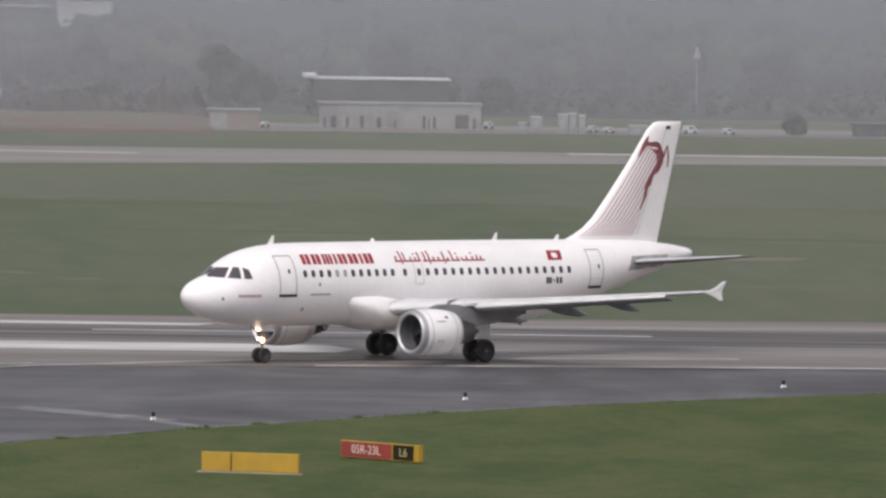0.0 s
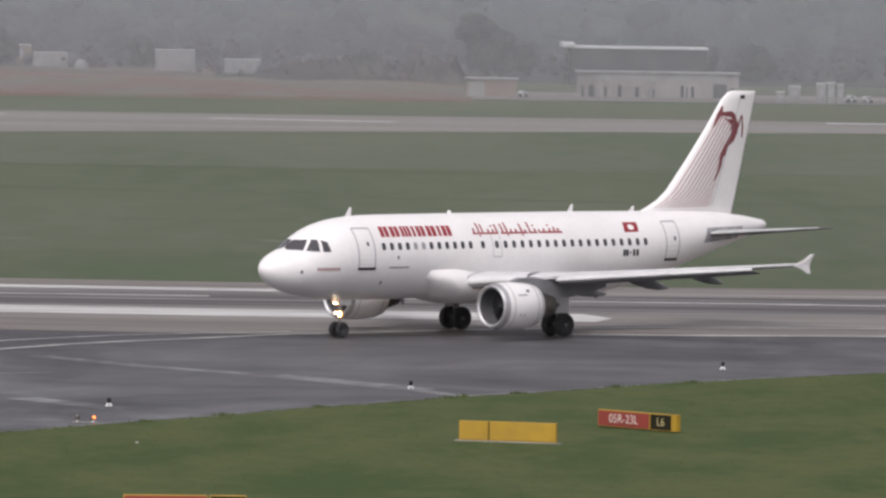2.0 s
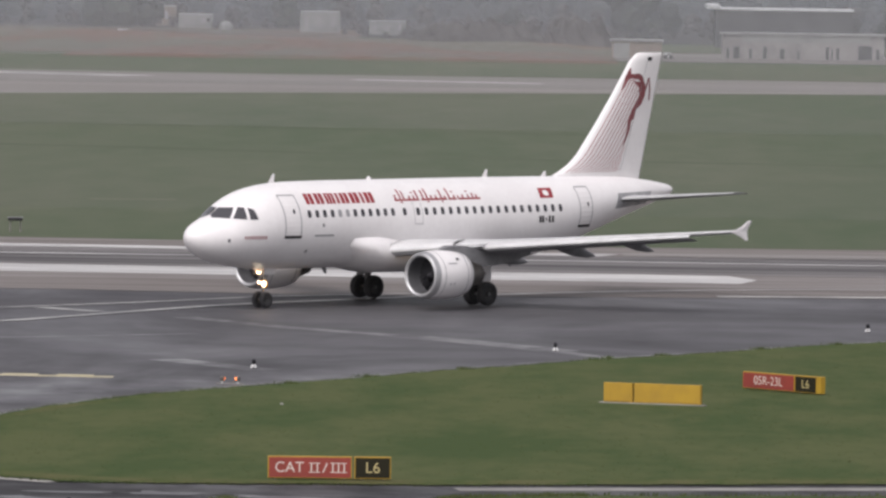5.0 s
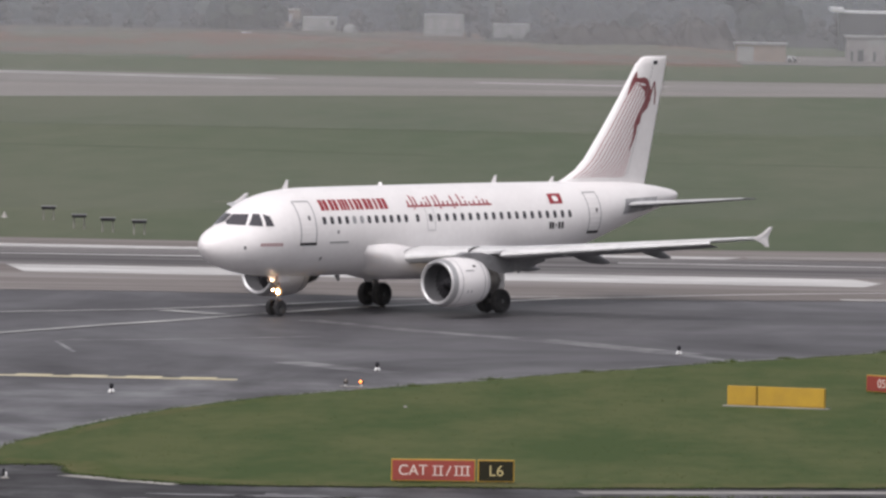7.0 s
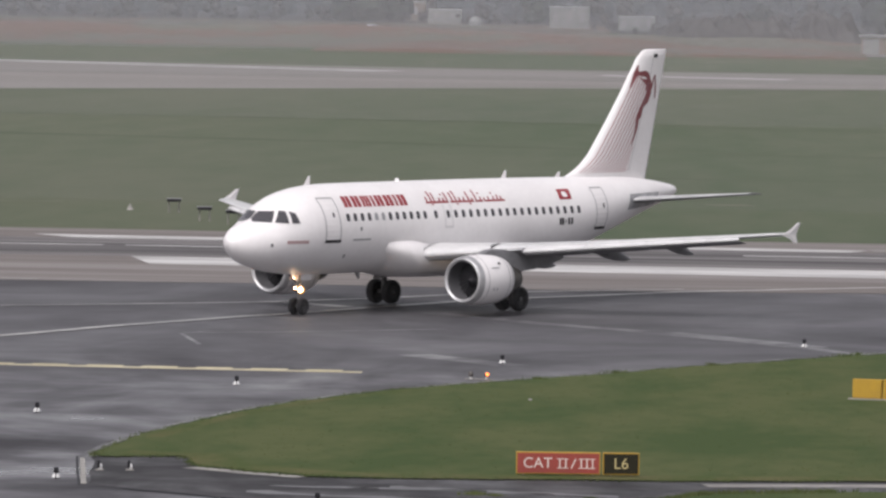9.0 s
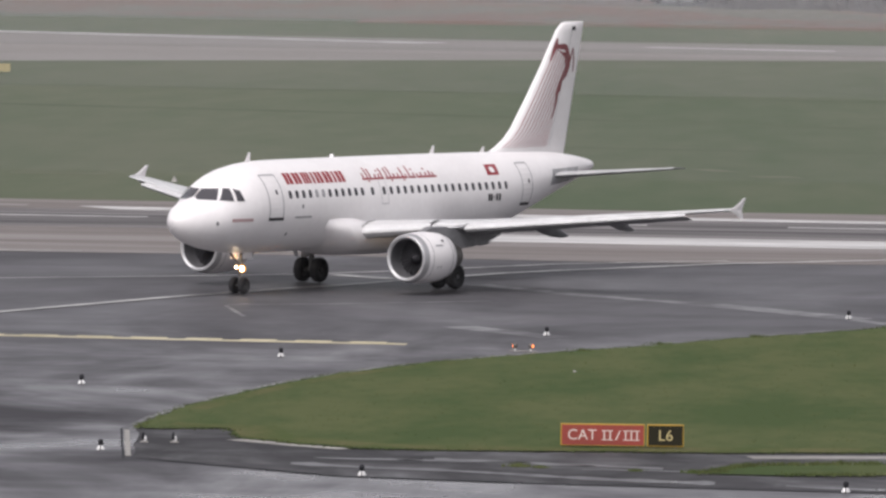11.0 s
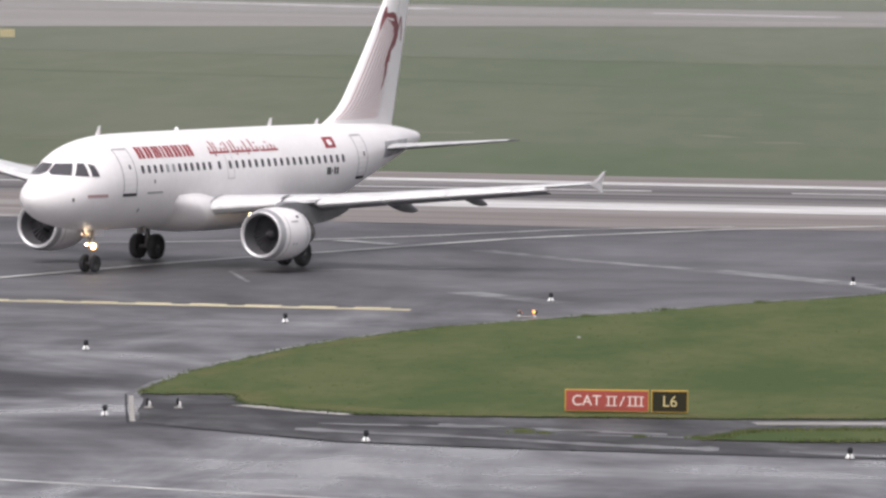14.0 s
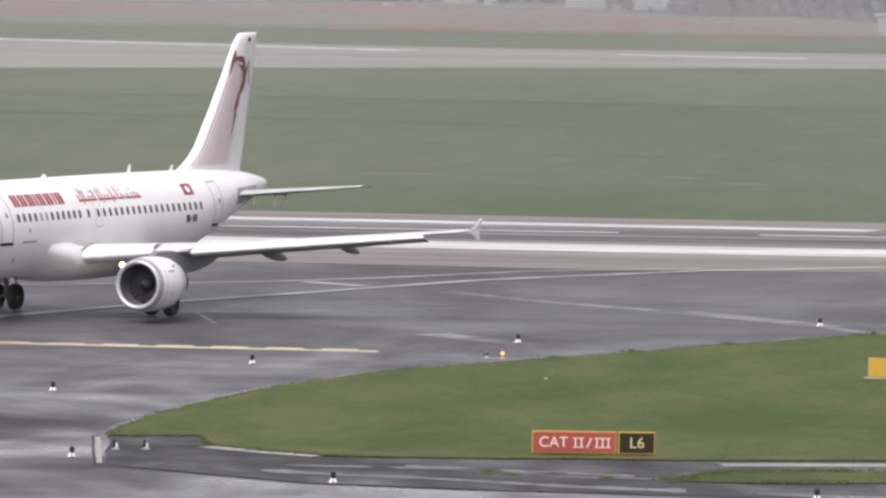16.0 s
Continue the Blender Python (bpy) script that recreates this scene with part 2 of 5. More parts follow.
# material of the flat sheets that imitate haze; alpha and tone set its strength
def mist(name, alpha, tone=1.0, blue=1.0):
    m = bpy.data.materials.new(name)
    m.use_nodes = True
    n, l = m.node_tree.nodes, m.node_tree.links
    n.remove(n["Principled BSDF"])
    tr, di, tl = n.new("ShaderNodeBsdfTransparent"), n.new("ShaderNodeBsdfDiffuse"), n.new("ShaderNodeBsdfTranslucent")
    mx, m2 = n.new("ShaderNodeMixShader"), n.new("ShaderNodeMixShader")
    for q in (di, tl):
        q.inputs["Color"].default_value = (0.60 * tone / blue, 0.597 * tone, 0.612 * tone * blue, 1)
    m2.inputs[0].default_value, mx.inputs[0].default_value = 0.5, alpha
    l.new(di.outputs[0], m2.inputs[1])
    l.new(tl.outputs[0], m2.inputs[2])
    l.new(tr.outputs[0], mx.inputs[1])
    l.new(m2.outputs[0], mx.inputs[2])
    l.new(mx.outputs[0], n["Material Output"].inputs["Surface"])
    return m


# ---- mesh helpers ----
def mesh(name, verts, faces, material, smooth=False):
    me = bpy.data.meshes.new(name)
    me.from_pydata([tuple(v) for v in verts], [], faces)
    me.materials.append(material)
    if smooth:
        me.polygons.foreach_set("use_smooth", [True] * len(me.polygons))
    me.update()
    return me


def put(name, verts, faces, material, parent=None, label="", smooth=False):
    ob = new(name, mesh(name, verts, faces, material, smooth))
    if parent:
        ob.parent = parent
    return tagged(ob, label)


def part(name, bm, material, parent, label="", smooth=False):
    me = bpy.data.meshes.new(name)
    bm.to_mesh(me)
    bm.free()
    me.materials.append(material)
    if smooth:
        me.polygons.foreach_set("use_smooth", [True] * len(me.polygons))
    ob = new(name, me)
    if parent:
        ob.parent = parent
    return tagged(ob, label)


def empty(name, label, category, group="", m=None):
    ob = tagged(new(name), label, category, group)
    if m:
        ob.matrix_world = m
    return ob


def box(bm, x0, x1, y0, y1, z0, z1, bevel=0.0):
    r = bmesh.ops.create_cube(bm, size=1.0)
    vs = r["verts"]
    for v in vs:
        v.co = ((x0 + x1) / 2 + v.co.x * (x1 - x0), (y0 + y1) / 2 + v.co.y * (y1 - y0), (z0 + z1) / 2 + v.co.z * (z1 - z0))
    if bevel:
        es = {e for v in vs for e in v.link_edges}
        bmesh.ops.bevel(bm, geom=list(es), offset=bevel, segments=2, affect="EDGES", profile=0.5)
    return bm


def rod(bm, a, b, r0, r1=None, seg=10):
    a, b = Vector(a), Vector(b)
    d = b - a
    r = bmesh.ops.create_cone(bm, cap_ends=True, segments=seg, radius1=r0, radius2=r0 if r1 is None else r1, depth=d.length)
    q = d.to_track_quat("Z", "Y").to_matrix().to_4x4()
    bmesh.ops.transform(bm, matrix=Matrix.Translation((a + b) / 2) @ q, verts=r["verts"])
    return bm


def loft(rings, cap=True):
    n = len(rings[0])
    verts = [v for r in rings for v in r]
    faces = []
    for i in range(len(rings) - 1):
        for j in range(n):
            k = (j + 1) % n
            faces.append((i * n + j, i * n + k, (i + 1) * n + k, (i + 1) * n + j))
    if cap:
        faces.append(tuple(range(n))[::-1])
        faces.append(tuple(range((len(rings) - 1) * n, len(rings) * n)))
    return verts, faces


def lathe(profile, seg=40, axis="x", centre=(0, 0, 0)):
    """A closed or open surface of revolution; profile of (along, radius)."""
    rings = []
    for a, r in profile:
        ring = []
        for j in range(seg):
            t = 2 * math.pi * j / seg
            p = (a, r * math.cos(t), r * math.sin(t)) if axis == "x" else (r * math.cos(t), a, r * math.sin(t)) if axis == "y" else (r * math.cos(t), r * math.sin(t), a)
            ring.append((p[0] + centre[0], p[1] + centre[1], p[2] + centre[2]))
        rings.append(ring)
    return loft(rings, cap=False)


def sheet(name, pts, z, material, label, category="", kind="structure", parent=None):
    bm = bmesh.new()
    vs = [bm.verts.new((x, y, z)) for x, y in pts]
    f = bm.faces.new(vs)
    if f.normal.z < 0:
        f.normal_flip()
    f.normal_update()
    if f.normal.z < 0:
        f.normal_flip()
    bmesh.ops.triangulate(bm, faces=[f])
    ob = part(name, bm, material, parent)
    return tagged(ob, label, category, kind=kind) if not parent else tagged(ob, label)


def ribbon(name, pts, width, z, material, parent=None, label=""):
    """A painted line along pts."""
    vs, fs = [], []
    for i, p in enumerate(pts):
        a, b = Vector(pts[max(i - 1, 0)]), Vector(pts[min(i + 1, len(pts) - 1)])
        d = (b - a).normalized()
        nrm = Vector((-d.y, d.x)) * width / 2
        vs += [(p[0] + nrm.x, p[1] + nrm.y, z), (p[0] - nrm.x, p[1] - nrm.y, z)]
        if i:
            fs.append((2 * i - 2, 2 * i - 1, 2 * i + 1, 2 * i))
    return put(name, vs, fs, material, parent, label)


def legend(text, size, material, parent, at, name="legend"):
    """Raised lettering on a sign face that looks along -y."""
    cu = bpy.data.curves.new(name, "FONT")
    cu.body, cu.size, cu.extrude = text, size, 0.004
    cu.align_x, cu.align_y = "CENTER", "CENTER"
    cu.offset = -size * 0.004
    tmp = new("tmp", cu)
    dg = bpy.context.evaluated_depsgraph_get()
    me = bpy.data.meshes.new_from_object(tmp.evaluated_get(dg))
    bpy.data.objects.remove(tmp)
    me.materials.clear()
    me.materials.append(material)
    ob = new(name, me)
    ob.parent = parent
    ob.matrix_local = pose(*at, 90, 0, 0)
    return ob


def smooth_table(rows, s):
    """Cubic interpolation through rows of (s, value, ...)."""
    if s <= rows[0][0]:
        return rows[0][1:]
    for i in range(len(rows) - 1):
        a, b = rows[i], rows[i + 1]
        if s <= b[0]:
            t = (s - a[0]) / (b[0] - a[0])
            out = []
            for k in range(1, len(a)):
                def slope(j):
                    lo, hi = rows[max(j - 1, 0)], rows[min(j + 1, len(rows) - 1)]
                    return (hi[k] - lo[k]) / (hi[0] - lo[0])
                m0, m1, h = slope(i), slope(i + 1), b[0] - a[0]
                out.append((2 * t**3 - 3 * t**2 + 1) * a[k] + (t**3 - 2 * t**2 + t) * h * m0 + (-2 * t**3 + 3 * t**2) * b[k] + (t**3 - t**2) * h * m1)
            return tuple(out)
    return rows[-1][1:]


# ---- the airfield: ground, runways, taxiway ----
NEAR_EDGE = [(-700, 396.0), (-38, 399.4), (-26, 400.4), (-10, 398.6), (-4, 399.6), (6, 401.4), (22, 404.4), (33, 405.6), (700, 440)]
FAR_EDGE = [(-700, 461.5), (-40, 460.6), (-10, 458.2), (5, 458.6), (37, 461.6), (700, 490)]


def band(name, low, high, z, material, parent=None, label=""):
    """A strip of paving between two polylines."""
    if parent:
        return sheet(name, low + high[::-1], z, material, label, parent=parent)
    return sheet(name, low + high[::-1], z, material, label, "runway")


ground = sheet("ground", [(-4000, -800), (4000, -800), (4000, 4800), (-4000, 4800)], -0.06, M["grass"], "wide flat airfield grass in muted green", "ground")
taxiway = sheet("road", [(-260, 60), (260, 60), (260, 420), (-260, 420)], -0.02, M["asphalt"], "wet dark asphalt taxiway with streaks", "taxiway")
runway = band("runway", NEAR_EDGE, FAR_EDGE, 0.0, M["runway"], None, "worn beige-grey asphalt runway")
band("rubber_band", [(-700, 430), (-36, 427.2), (10, 426), (700, 452)], [(-700, 450), (-42, 448.6), (3, 446.4), (40, 448), (700, 476)], 0.006, M["rubber"], runway, "rubber darkened middle of the runway")
sheet("aiming_point_marking", [(-33.9, 418.6), (9.4, 416.4), (10.4, 420.6), (9.0, 425.2), (-35.6, 427.0)], 0.012, M["white_line"], "", parent=runway)
sheet("aiming_point_marking", [(-40.6, 448.3), (2.4, 446.2), (3.4, 449.0), (-43.2, 452.4)], 0.014, M["white_line"], "", parent=runway)
for u0, u1 in ((-220, -190), (-160, -130), (-100, -70), (-66, -38.2), (-37, -11), (-3.4, 27), (58, 88), (118, 148), (178, 208)):
    sheet("centre_dash", [(u0, 439.5), (u1, 439.5), (u1, 440.5), (u0, 440.5)], 0.012, M["white_line"], "", parent=runway)

# ---- the airliner ----
ORIGIN_S = 16.11
airliner = empty("airliner", "white twin-engined airliner with red tail stripes taxiing", "airplane")


def at(s, y, z):
    return (ORIGIN_S - s, y, z)


TOP = [(0, 3.44), (0.05, 3.60), (0.15, 3.74), (0.3, 3.90), (0.7, 4.14), (1.2, 4.34), (1.6, 4.50), (2.0, 4.78), (2.5, 5.12), (3.0, 5.38), (3.6, 5.60), (4.4, 5.78), (5.4, 5.91), (6.6, 5.97), (10, 5.99), (20, 5.99),
       (26, 5.95), (28, 5.93), (30, 5.86), (32, 5.68), (33.2, 5.50), (33.7, 5.40), (33.85, 5.30)]
LOW = [(0, 3.40), (0.05, 3.22), (0.15, 3.06), (0.3, 2.88), (0.7, 2.60), (1.2, 2.38), (1.8, 2.20), (2.5, 2.05), (3.5, 1.92), (4.5, 1.85), (6.6, 1.81), (10, 1.81), (20, 1.81), (21.5, 1.84), (23, 2.02),
       (24.5, 2.32), (26, 2.70), (28, 3.28), (30, 3.86), (32, 4.42), (33.2, 4.76), (33.7, 4.92), (33.85, 5.04)]
WID = [(0, 0.02), (0.05, 0.20), (0.15, 0.38), (0.3, 0.56), (0.7, 0.90), (1.2, 1.17), (1.8, 1.42), (2.5, 1.63), (3.5, 1.83), (4.5, 1.93), (6.6, 1.975), (10, 1.975), (20, 1.975), (22, 1.965),
       (24, 1.90), (26, 1.74), (28, 1.48), (30, 1.14), (32, 0.74), (33.2, 0.46), (33.7, 0.32), (33.85, 0.20)]


def section(s):
    t, b, w = smooth_table(TOP, s)[0], smooth_table(LOW, s)[0], smooth_table(WID, s)[0]
    return t, b, w


def skin(s, z, off=0.0, side=1):
    """A place on the fuselage side at station s and height z, off metres proud."""
    t, b, w = section(s)
    zc, hh = (t + b) / 2, (t - b) / 2
    k = max(-0.999, min(0.999, (z - zc) / hh))
    c = math.sqrt(1 - k * k)
    n = Vector((0, c / w, k / hh)).normalized()
    return at(s, side * (w * c + n.y * off), z + n.z * off)


def station_at(y, z):
    """The foremost station at which the skin reaches y at height z."""
    lo, hi = 0.02, 6.5
    for _ in range(40):
        mid = (lo + hi) / 2
        t, b, w = section(mid)
        k = (z - (t + b) / 2) / ((t - b) / 2)
        if abs(k) < 1 and w * math.sqrt(1 - k * k) > y:
            hi = mid
        else:
            lo = mid
    return hi


stations = [0.0, 0.02, 0.05, 0.1, 0.2, 0.35, 0.55, 0.8, 1.1, 1.4, 1.7, 2.0, 2.3, 2.6, 3.0, 3.5, 4.1, 4.8, 5.6, 6.6] + [7.6 + i for i in range(14)] + [21.5 + 0.6 * i for i in range(20)] + [33.3, 33.55, 33.75, 33.85]
rings = []
for s in stations:
    t, b, w = section(s)
    zc, hh = (t + b) / 2, (t - b) / 2
    rings.append([at(s, w * math.sin(a), zc + hh * math.cos(a)) for a in [2 * math.pi * j / 56 for j in range(56)]])
v, f = loft(rings)
fuselage = put("fuselage", v, f, M["white"], airliner, "glossy white fuselage", True)


def patch(name, corners, material, parent, side=1, off=0.012, nu=4, nv=5, label=""):
    """A skin-hugging panel; corners (s, z): lower front, lower rear, upper rear, upper front."""
    vs, fs = [], []
    a, b, c, d = corners
    for i in range(nu + 1):
        for j in range(nv + 1):
            u, w = i / nu, j / nv
            s = (a[0] * (1 - u) + b[0] * u) * (1 - w) + (d[0] * (1 - u) + c[0] * u) * w
            z = (a[1] * (1 - u) + b[1] * u) * (1 - w) + (d[1] * (1 - u) + c[1] * u) * w
            vs.append(skin(s, z, off, side))
    for i in range(nu):
        for j in range(nv):
            q = (i * (nv + 1) + j, (i + 1) * (nv + 1) + j, (i + 1) * (nv + 1) + j + 1, i * (nv + 1) + j + 1)
            fs.append(q if side < 0 else q[::-1])
    return put(name, vs, fs, material, parent, label)


def rect(s0, s1, z0, z1, lean=0.0):
    return [(s0, z0), (s1, z0), (s1 + lean, z1), (s0 + lean, z1)]


def round_pane(s, z, w, h, side, off=0.012):
    vs = [skin(s, z, off, side)]
    n = 14
    for j in range(n):
        a = 2 * math.pi * j / n
        c, d = math.cos(a), math.sin(a)
        vs.append(skin(s + w / 2 * math.copysign(abs(c) ** 0.6, c), z + h / 2 * math.copysign(abs(d) ** 0.6, d), off, side))
    return vs, [(0, 1 + j, 1 + (j + 1) % n) for j in range(n)]


WINDOWS = [6.27 + 0.517 * i for i in range(12)] + [12.77, 13.70, 14.28] + [14.85 + 0.56 * i for i in range(17)]
for side in (1, -1):
    for i, s in enumerate(WINDOWS):
        v, f = round_pane(s, 4.49, 0.25, 0.36, side)
        put("cabin_window", v, f, M["seam"] if i in (4, 5) else M["glass"], fuselage)
    # passenger doors, each a raised outline with a dark sill and a small window
    for s0, s1, name in ((4.66, 5.66, "front_door"), (25.35, 26.30, "rear_door")):
        z0, z1 = (3.44, 5.36) if s0 < 9 else (3.58, 5.45)
        door = patch(name, rect(s0, s1, z0, z1), M["white"], fuselage, side, 0.010, 4, 8)
        for c in (rect(s0 - 0.04, s0 + 0.02, z0, z1), rect(s1 - 0.02, s1 + 0.04, z0, z1), rect(s0, s1, z1 - 0.02, z1 + 0.04)):
            patch("door_seam", c, M["seam"], door, side, 0.016, 2, 8)
        patch("door_sill", rect(s0 - 0.06, s1 + 0.06, z0 - 0.08, z0 + 0.05), M["black"], door, side, 0.018)
        v, f = round_pane(s0 + 0.62, 4.62, 0.14, 0.22, side, 0.02)
        put("door_window", v, f, M["glass"], door)
    exit_door = patch("overwing_exit", rect(13.44, 13.98, 3.90, 4.92), M["white"], fuselage, side, 0.006, 3, 5)
    for c in (rect(13.42, 13.45, 3.90, 4.92), rect(13.97, 14.00, 3.90, 4.92), rect(13.42, 14.00, 3.88, 3.91)):
        patch("exit_seam", c, M["seam"], exit_door, side, 0.010, 2, 5)

    # cockpit glazing
    for name, c in (("windshield", [(1.30, 4.34), (1.82, 4.31), (2.30, 4.82), (1.97, 4.79)]),
                    ("side_window", [(1.93, 4.31), (2.50, 4.27), (2.64, 4.82), (2.42, 4.83)]),
                    ("side_window", [(2.66, 4.27), (3.07, 4.27), (3.02, 4.72), (2.76, 4.81)])):
        patch(name, c, M["glass"], fuselage, side, 0.03, 10, 8, "dark cockpit glass")

    # livery in plain bars: the word mark, the second script, the flag, small lines
    s = 6.27
    for w, strokes in ((0.60, 2), (0.60, 2), (0.66, 3), (0.22, 1), (0.58, 2), (0.64, 2), (0.22, 1), (0.62, 2)):
        k = w / strokes
        for q in range(strokes):
            patch("word_bar", rect(s + q * k, s + q * k + k * 0.79, 4.95, 5.43, 0.03), M["red"], fuselage, side, 0.012, 1, 4, "red livery bar")
        s += w + 0.08
    rnd = random.Random(5)
    for a, b in ((12.30, 14.02), (14.16, 15.95), (16.05, 16.62), (16.74, 18.30)):
        patch("script_bar", rect(a, b, 5.00, 5.08), M["red"], fuselage, side, 0.012, 6, 2, "red livery bar")
    for i in range(19):
        a = 12.34 + 0.315 * i + rnd.uniform(-0.05, 0.05)
        h = rnd.choice((0.12, 0.16, 0.22, 0.40, 0.46))
        patch("script_bar", rect(a, a + 0.11, 5.07, 5.07 + h, 0.02), M["red"], fuselage, side, 0.012, 1, 3, "red livery bar")
        if i % 3 == 1:
            z = 5.34 if h < 0.2 else 4.90
            patch("script_bar", rect(a, a + 0.13, z, z + 0.07), M["red"], fuselage, side, 0.012, 1, 1, "red livery bar")
    flag = patch("flag", rect(22.52, 23.48, 4.98, 5.45, 0.14), M["red"], fuselage, side, 0.012, 3, 4, "red flag with a white disc")
    v, f = round_pane(23.06, 5.21, 0.40, 0.26, side, 0.02)
    put("flag_disc", v, f, M["white"], flag)
    for i, a in enumerate((22.20, 22.40, 22.66, 22.88, 23.12)):
        patch("registration_bar", rect(a, a + (0.10 if i == 2 else 0.16), 3.80 + (0.1 if i == 2 else 0), 4.12 - (0.1 if i == 2 else 0)), M["black"], fuselage, side, 0.012, 1, 2, "black bar")
    for i in range(8):
        patch("name_bar", rect(2.28 + 0.16 * i, 2.40 + 0.16 * i, 3.36, 3.50), M["name"], fuselage, side, 0.012, 1, 2, "faded red bar")
    patch("small_line", rect(6.6, 7.9, 3.42, 3.50), M["seam"], fuselage, side, 0.012, 4, 1)
    for a, z in ((1.50, 3.30), (7.15, 3.95), (6.3, 2.72)):
        v, f = round_pane(a, z, 0.13, 0.17, side, 0.014)
        put("skin_port", v, f, M["wing_dark"], fuselage)

# belly fairing: swells out of the fuselage with a rounded front
FAIRING = [(8.8, 2.28, 3.66, 1.60), (10.6, 2.32, 3.70, 1.56), (11.4, 2.34, 3.64, 1.54), (13.5, 2.32, 3.2, 1.50), (16.0, 2.30, 3.15, 1.50), (18.0, 2.20, 3.0, 1.56), (19.4, 1.95, 2.8, 1.68), (20.6, 1.5, 2.6, 1.82)]
rings = []
for s in [9.2 + 0.07 * i for i in range(36)] + [12.2, 13.5, 15.0, 16.0, 17.0, 18.0, 18.7, 19.4, 20.0, 20.6]:
    w, zt, zb = smooth_table(FAIRING, s)
    t, low, wide = section(s)
    ring = []
    for j in range(48):
        a = 2 * math.pi * j / 48
        c, d = math.sin(a), math.cos(a)
        y, z = w * math.copysign(abs(c) ** 0.82, c), (zt + zb) / 2 + (zt - zb) / 2 * math.copysign(abs(d) ** 0.95, d)
        zs = max(z, low + 0.03)
        ys = math.copysign(wide * math.sqrt(max(0.0, 1 - ((zs - (t + low) / 2) / ((t - low) / 2)) ** 2)) * 0.985, c)
        if abs(y) < abs(ys) and s < 11.7:
            ys = y
        start = 9.25 + 1.25 * min(1, max(0, (2.9 - z) / 1.3))
        k = min(1, max(0, (s - start) / 1.15)) ** 0.55 if s < 11.7 else 1
        ring.append(at(s, ys + (y - ys) * k, zs + (z - zs) * k))
    rings.append(ring)
v, f = loft(rings)
put("belly_fairing", v, f, M["white"], airliner, "white rounded belly fairing", True)


def airfoil(le, te, y, z, thick, twist=0.0, n=12):
    """A closed section between stations le and te: upper side back to front, then lower."""
    c = te - le
    up, lo = [], []
    for i in range(n + 1):
        x = 0.5 * (1 - math.cos(math.pi * i / n))
        h = 5 * thick * c * (0.2969 * math.sqrt(x) - 0.126 * x - 0.3516 * x * x + 0.2843 * x**3 - 0.1015 * x**4)
        camber = 0.02 * c * (1 - (2 * x - 0.9) ** 2)
        tw = -twist * (x - 0.3) * c
        up.append(at(le + x * c, y, z + camber + h + tw))
        lo.append(at(le + x * c, y, z + camber - h * 0.85 + tw))
    return up[::-1] + lo[1:-1]


def wing_z(y, side=1):
    return 2.58 + (abs(y) - 1.9) * (0.092 if side > 0 else 0.118)


def wing_le(y):
    y = abs(y)
    return 11.25 + (y - 1.6) * 0.540


def wing_te(y):
    y = abs(y)
    return 17.95 if y < 6.4 else 17.95 + (y - 6.4) * (20.92 - 17.95) / (16.7 - 6.4)


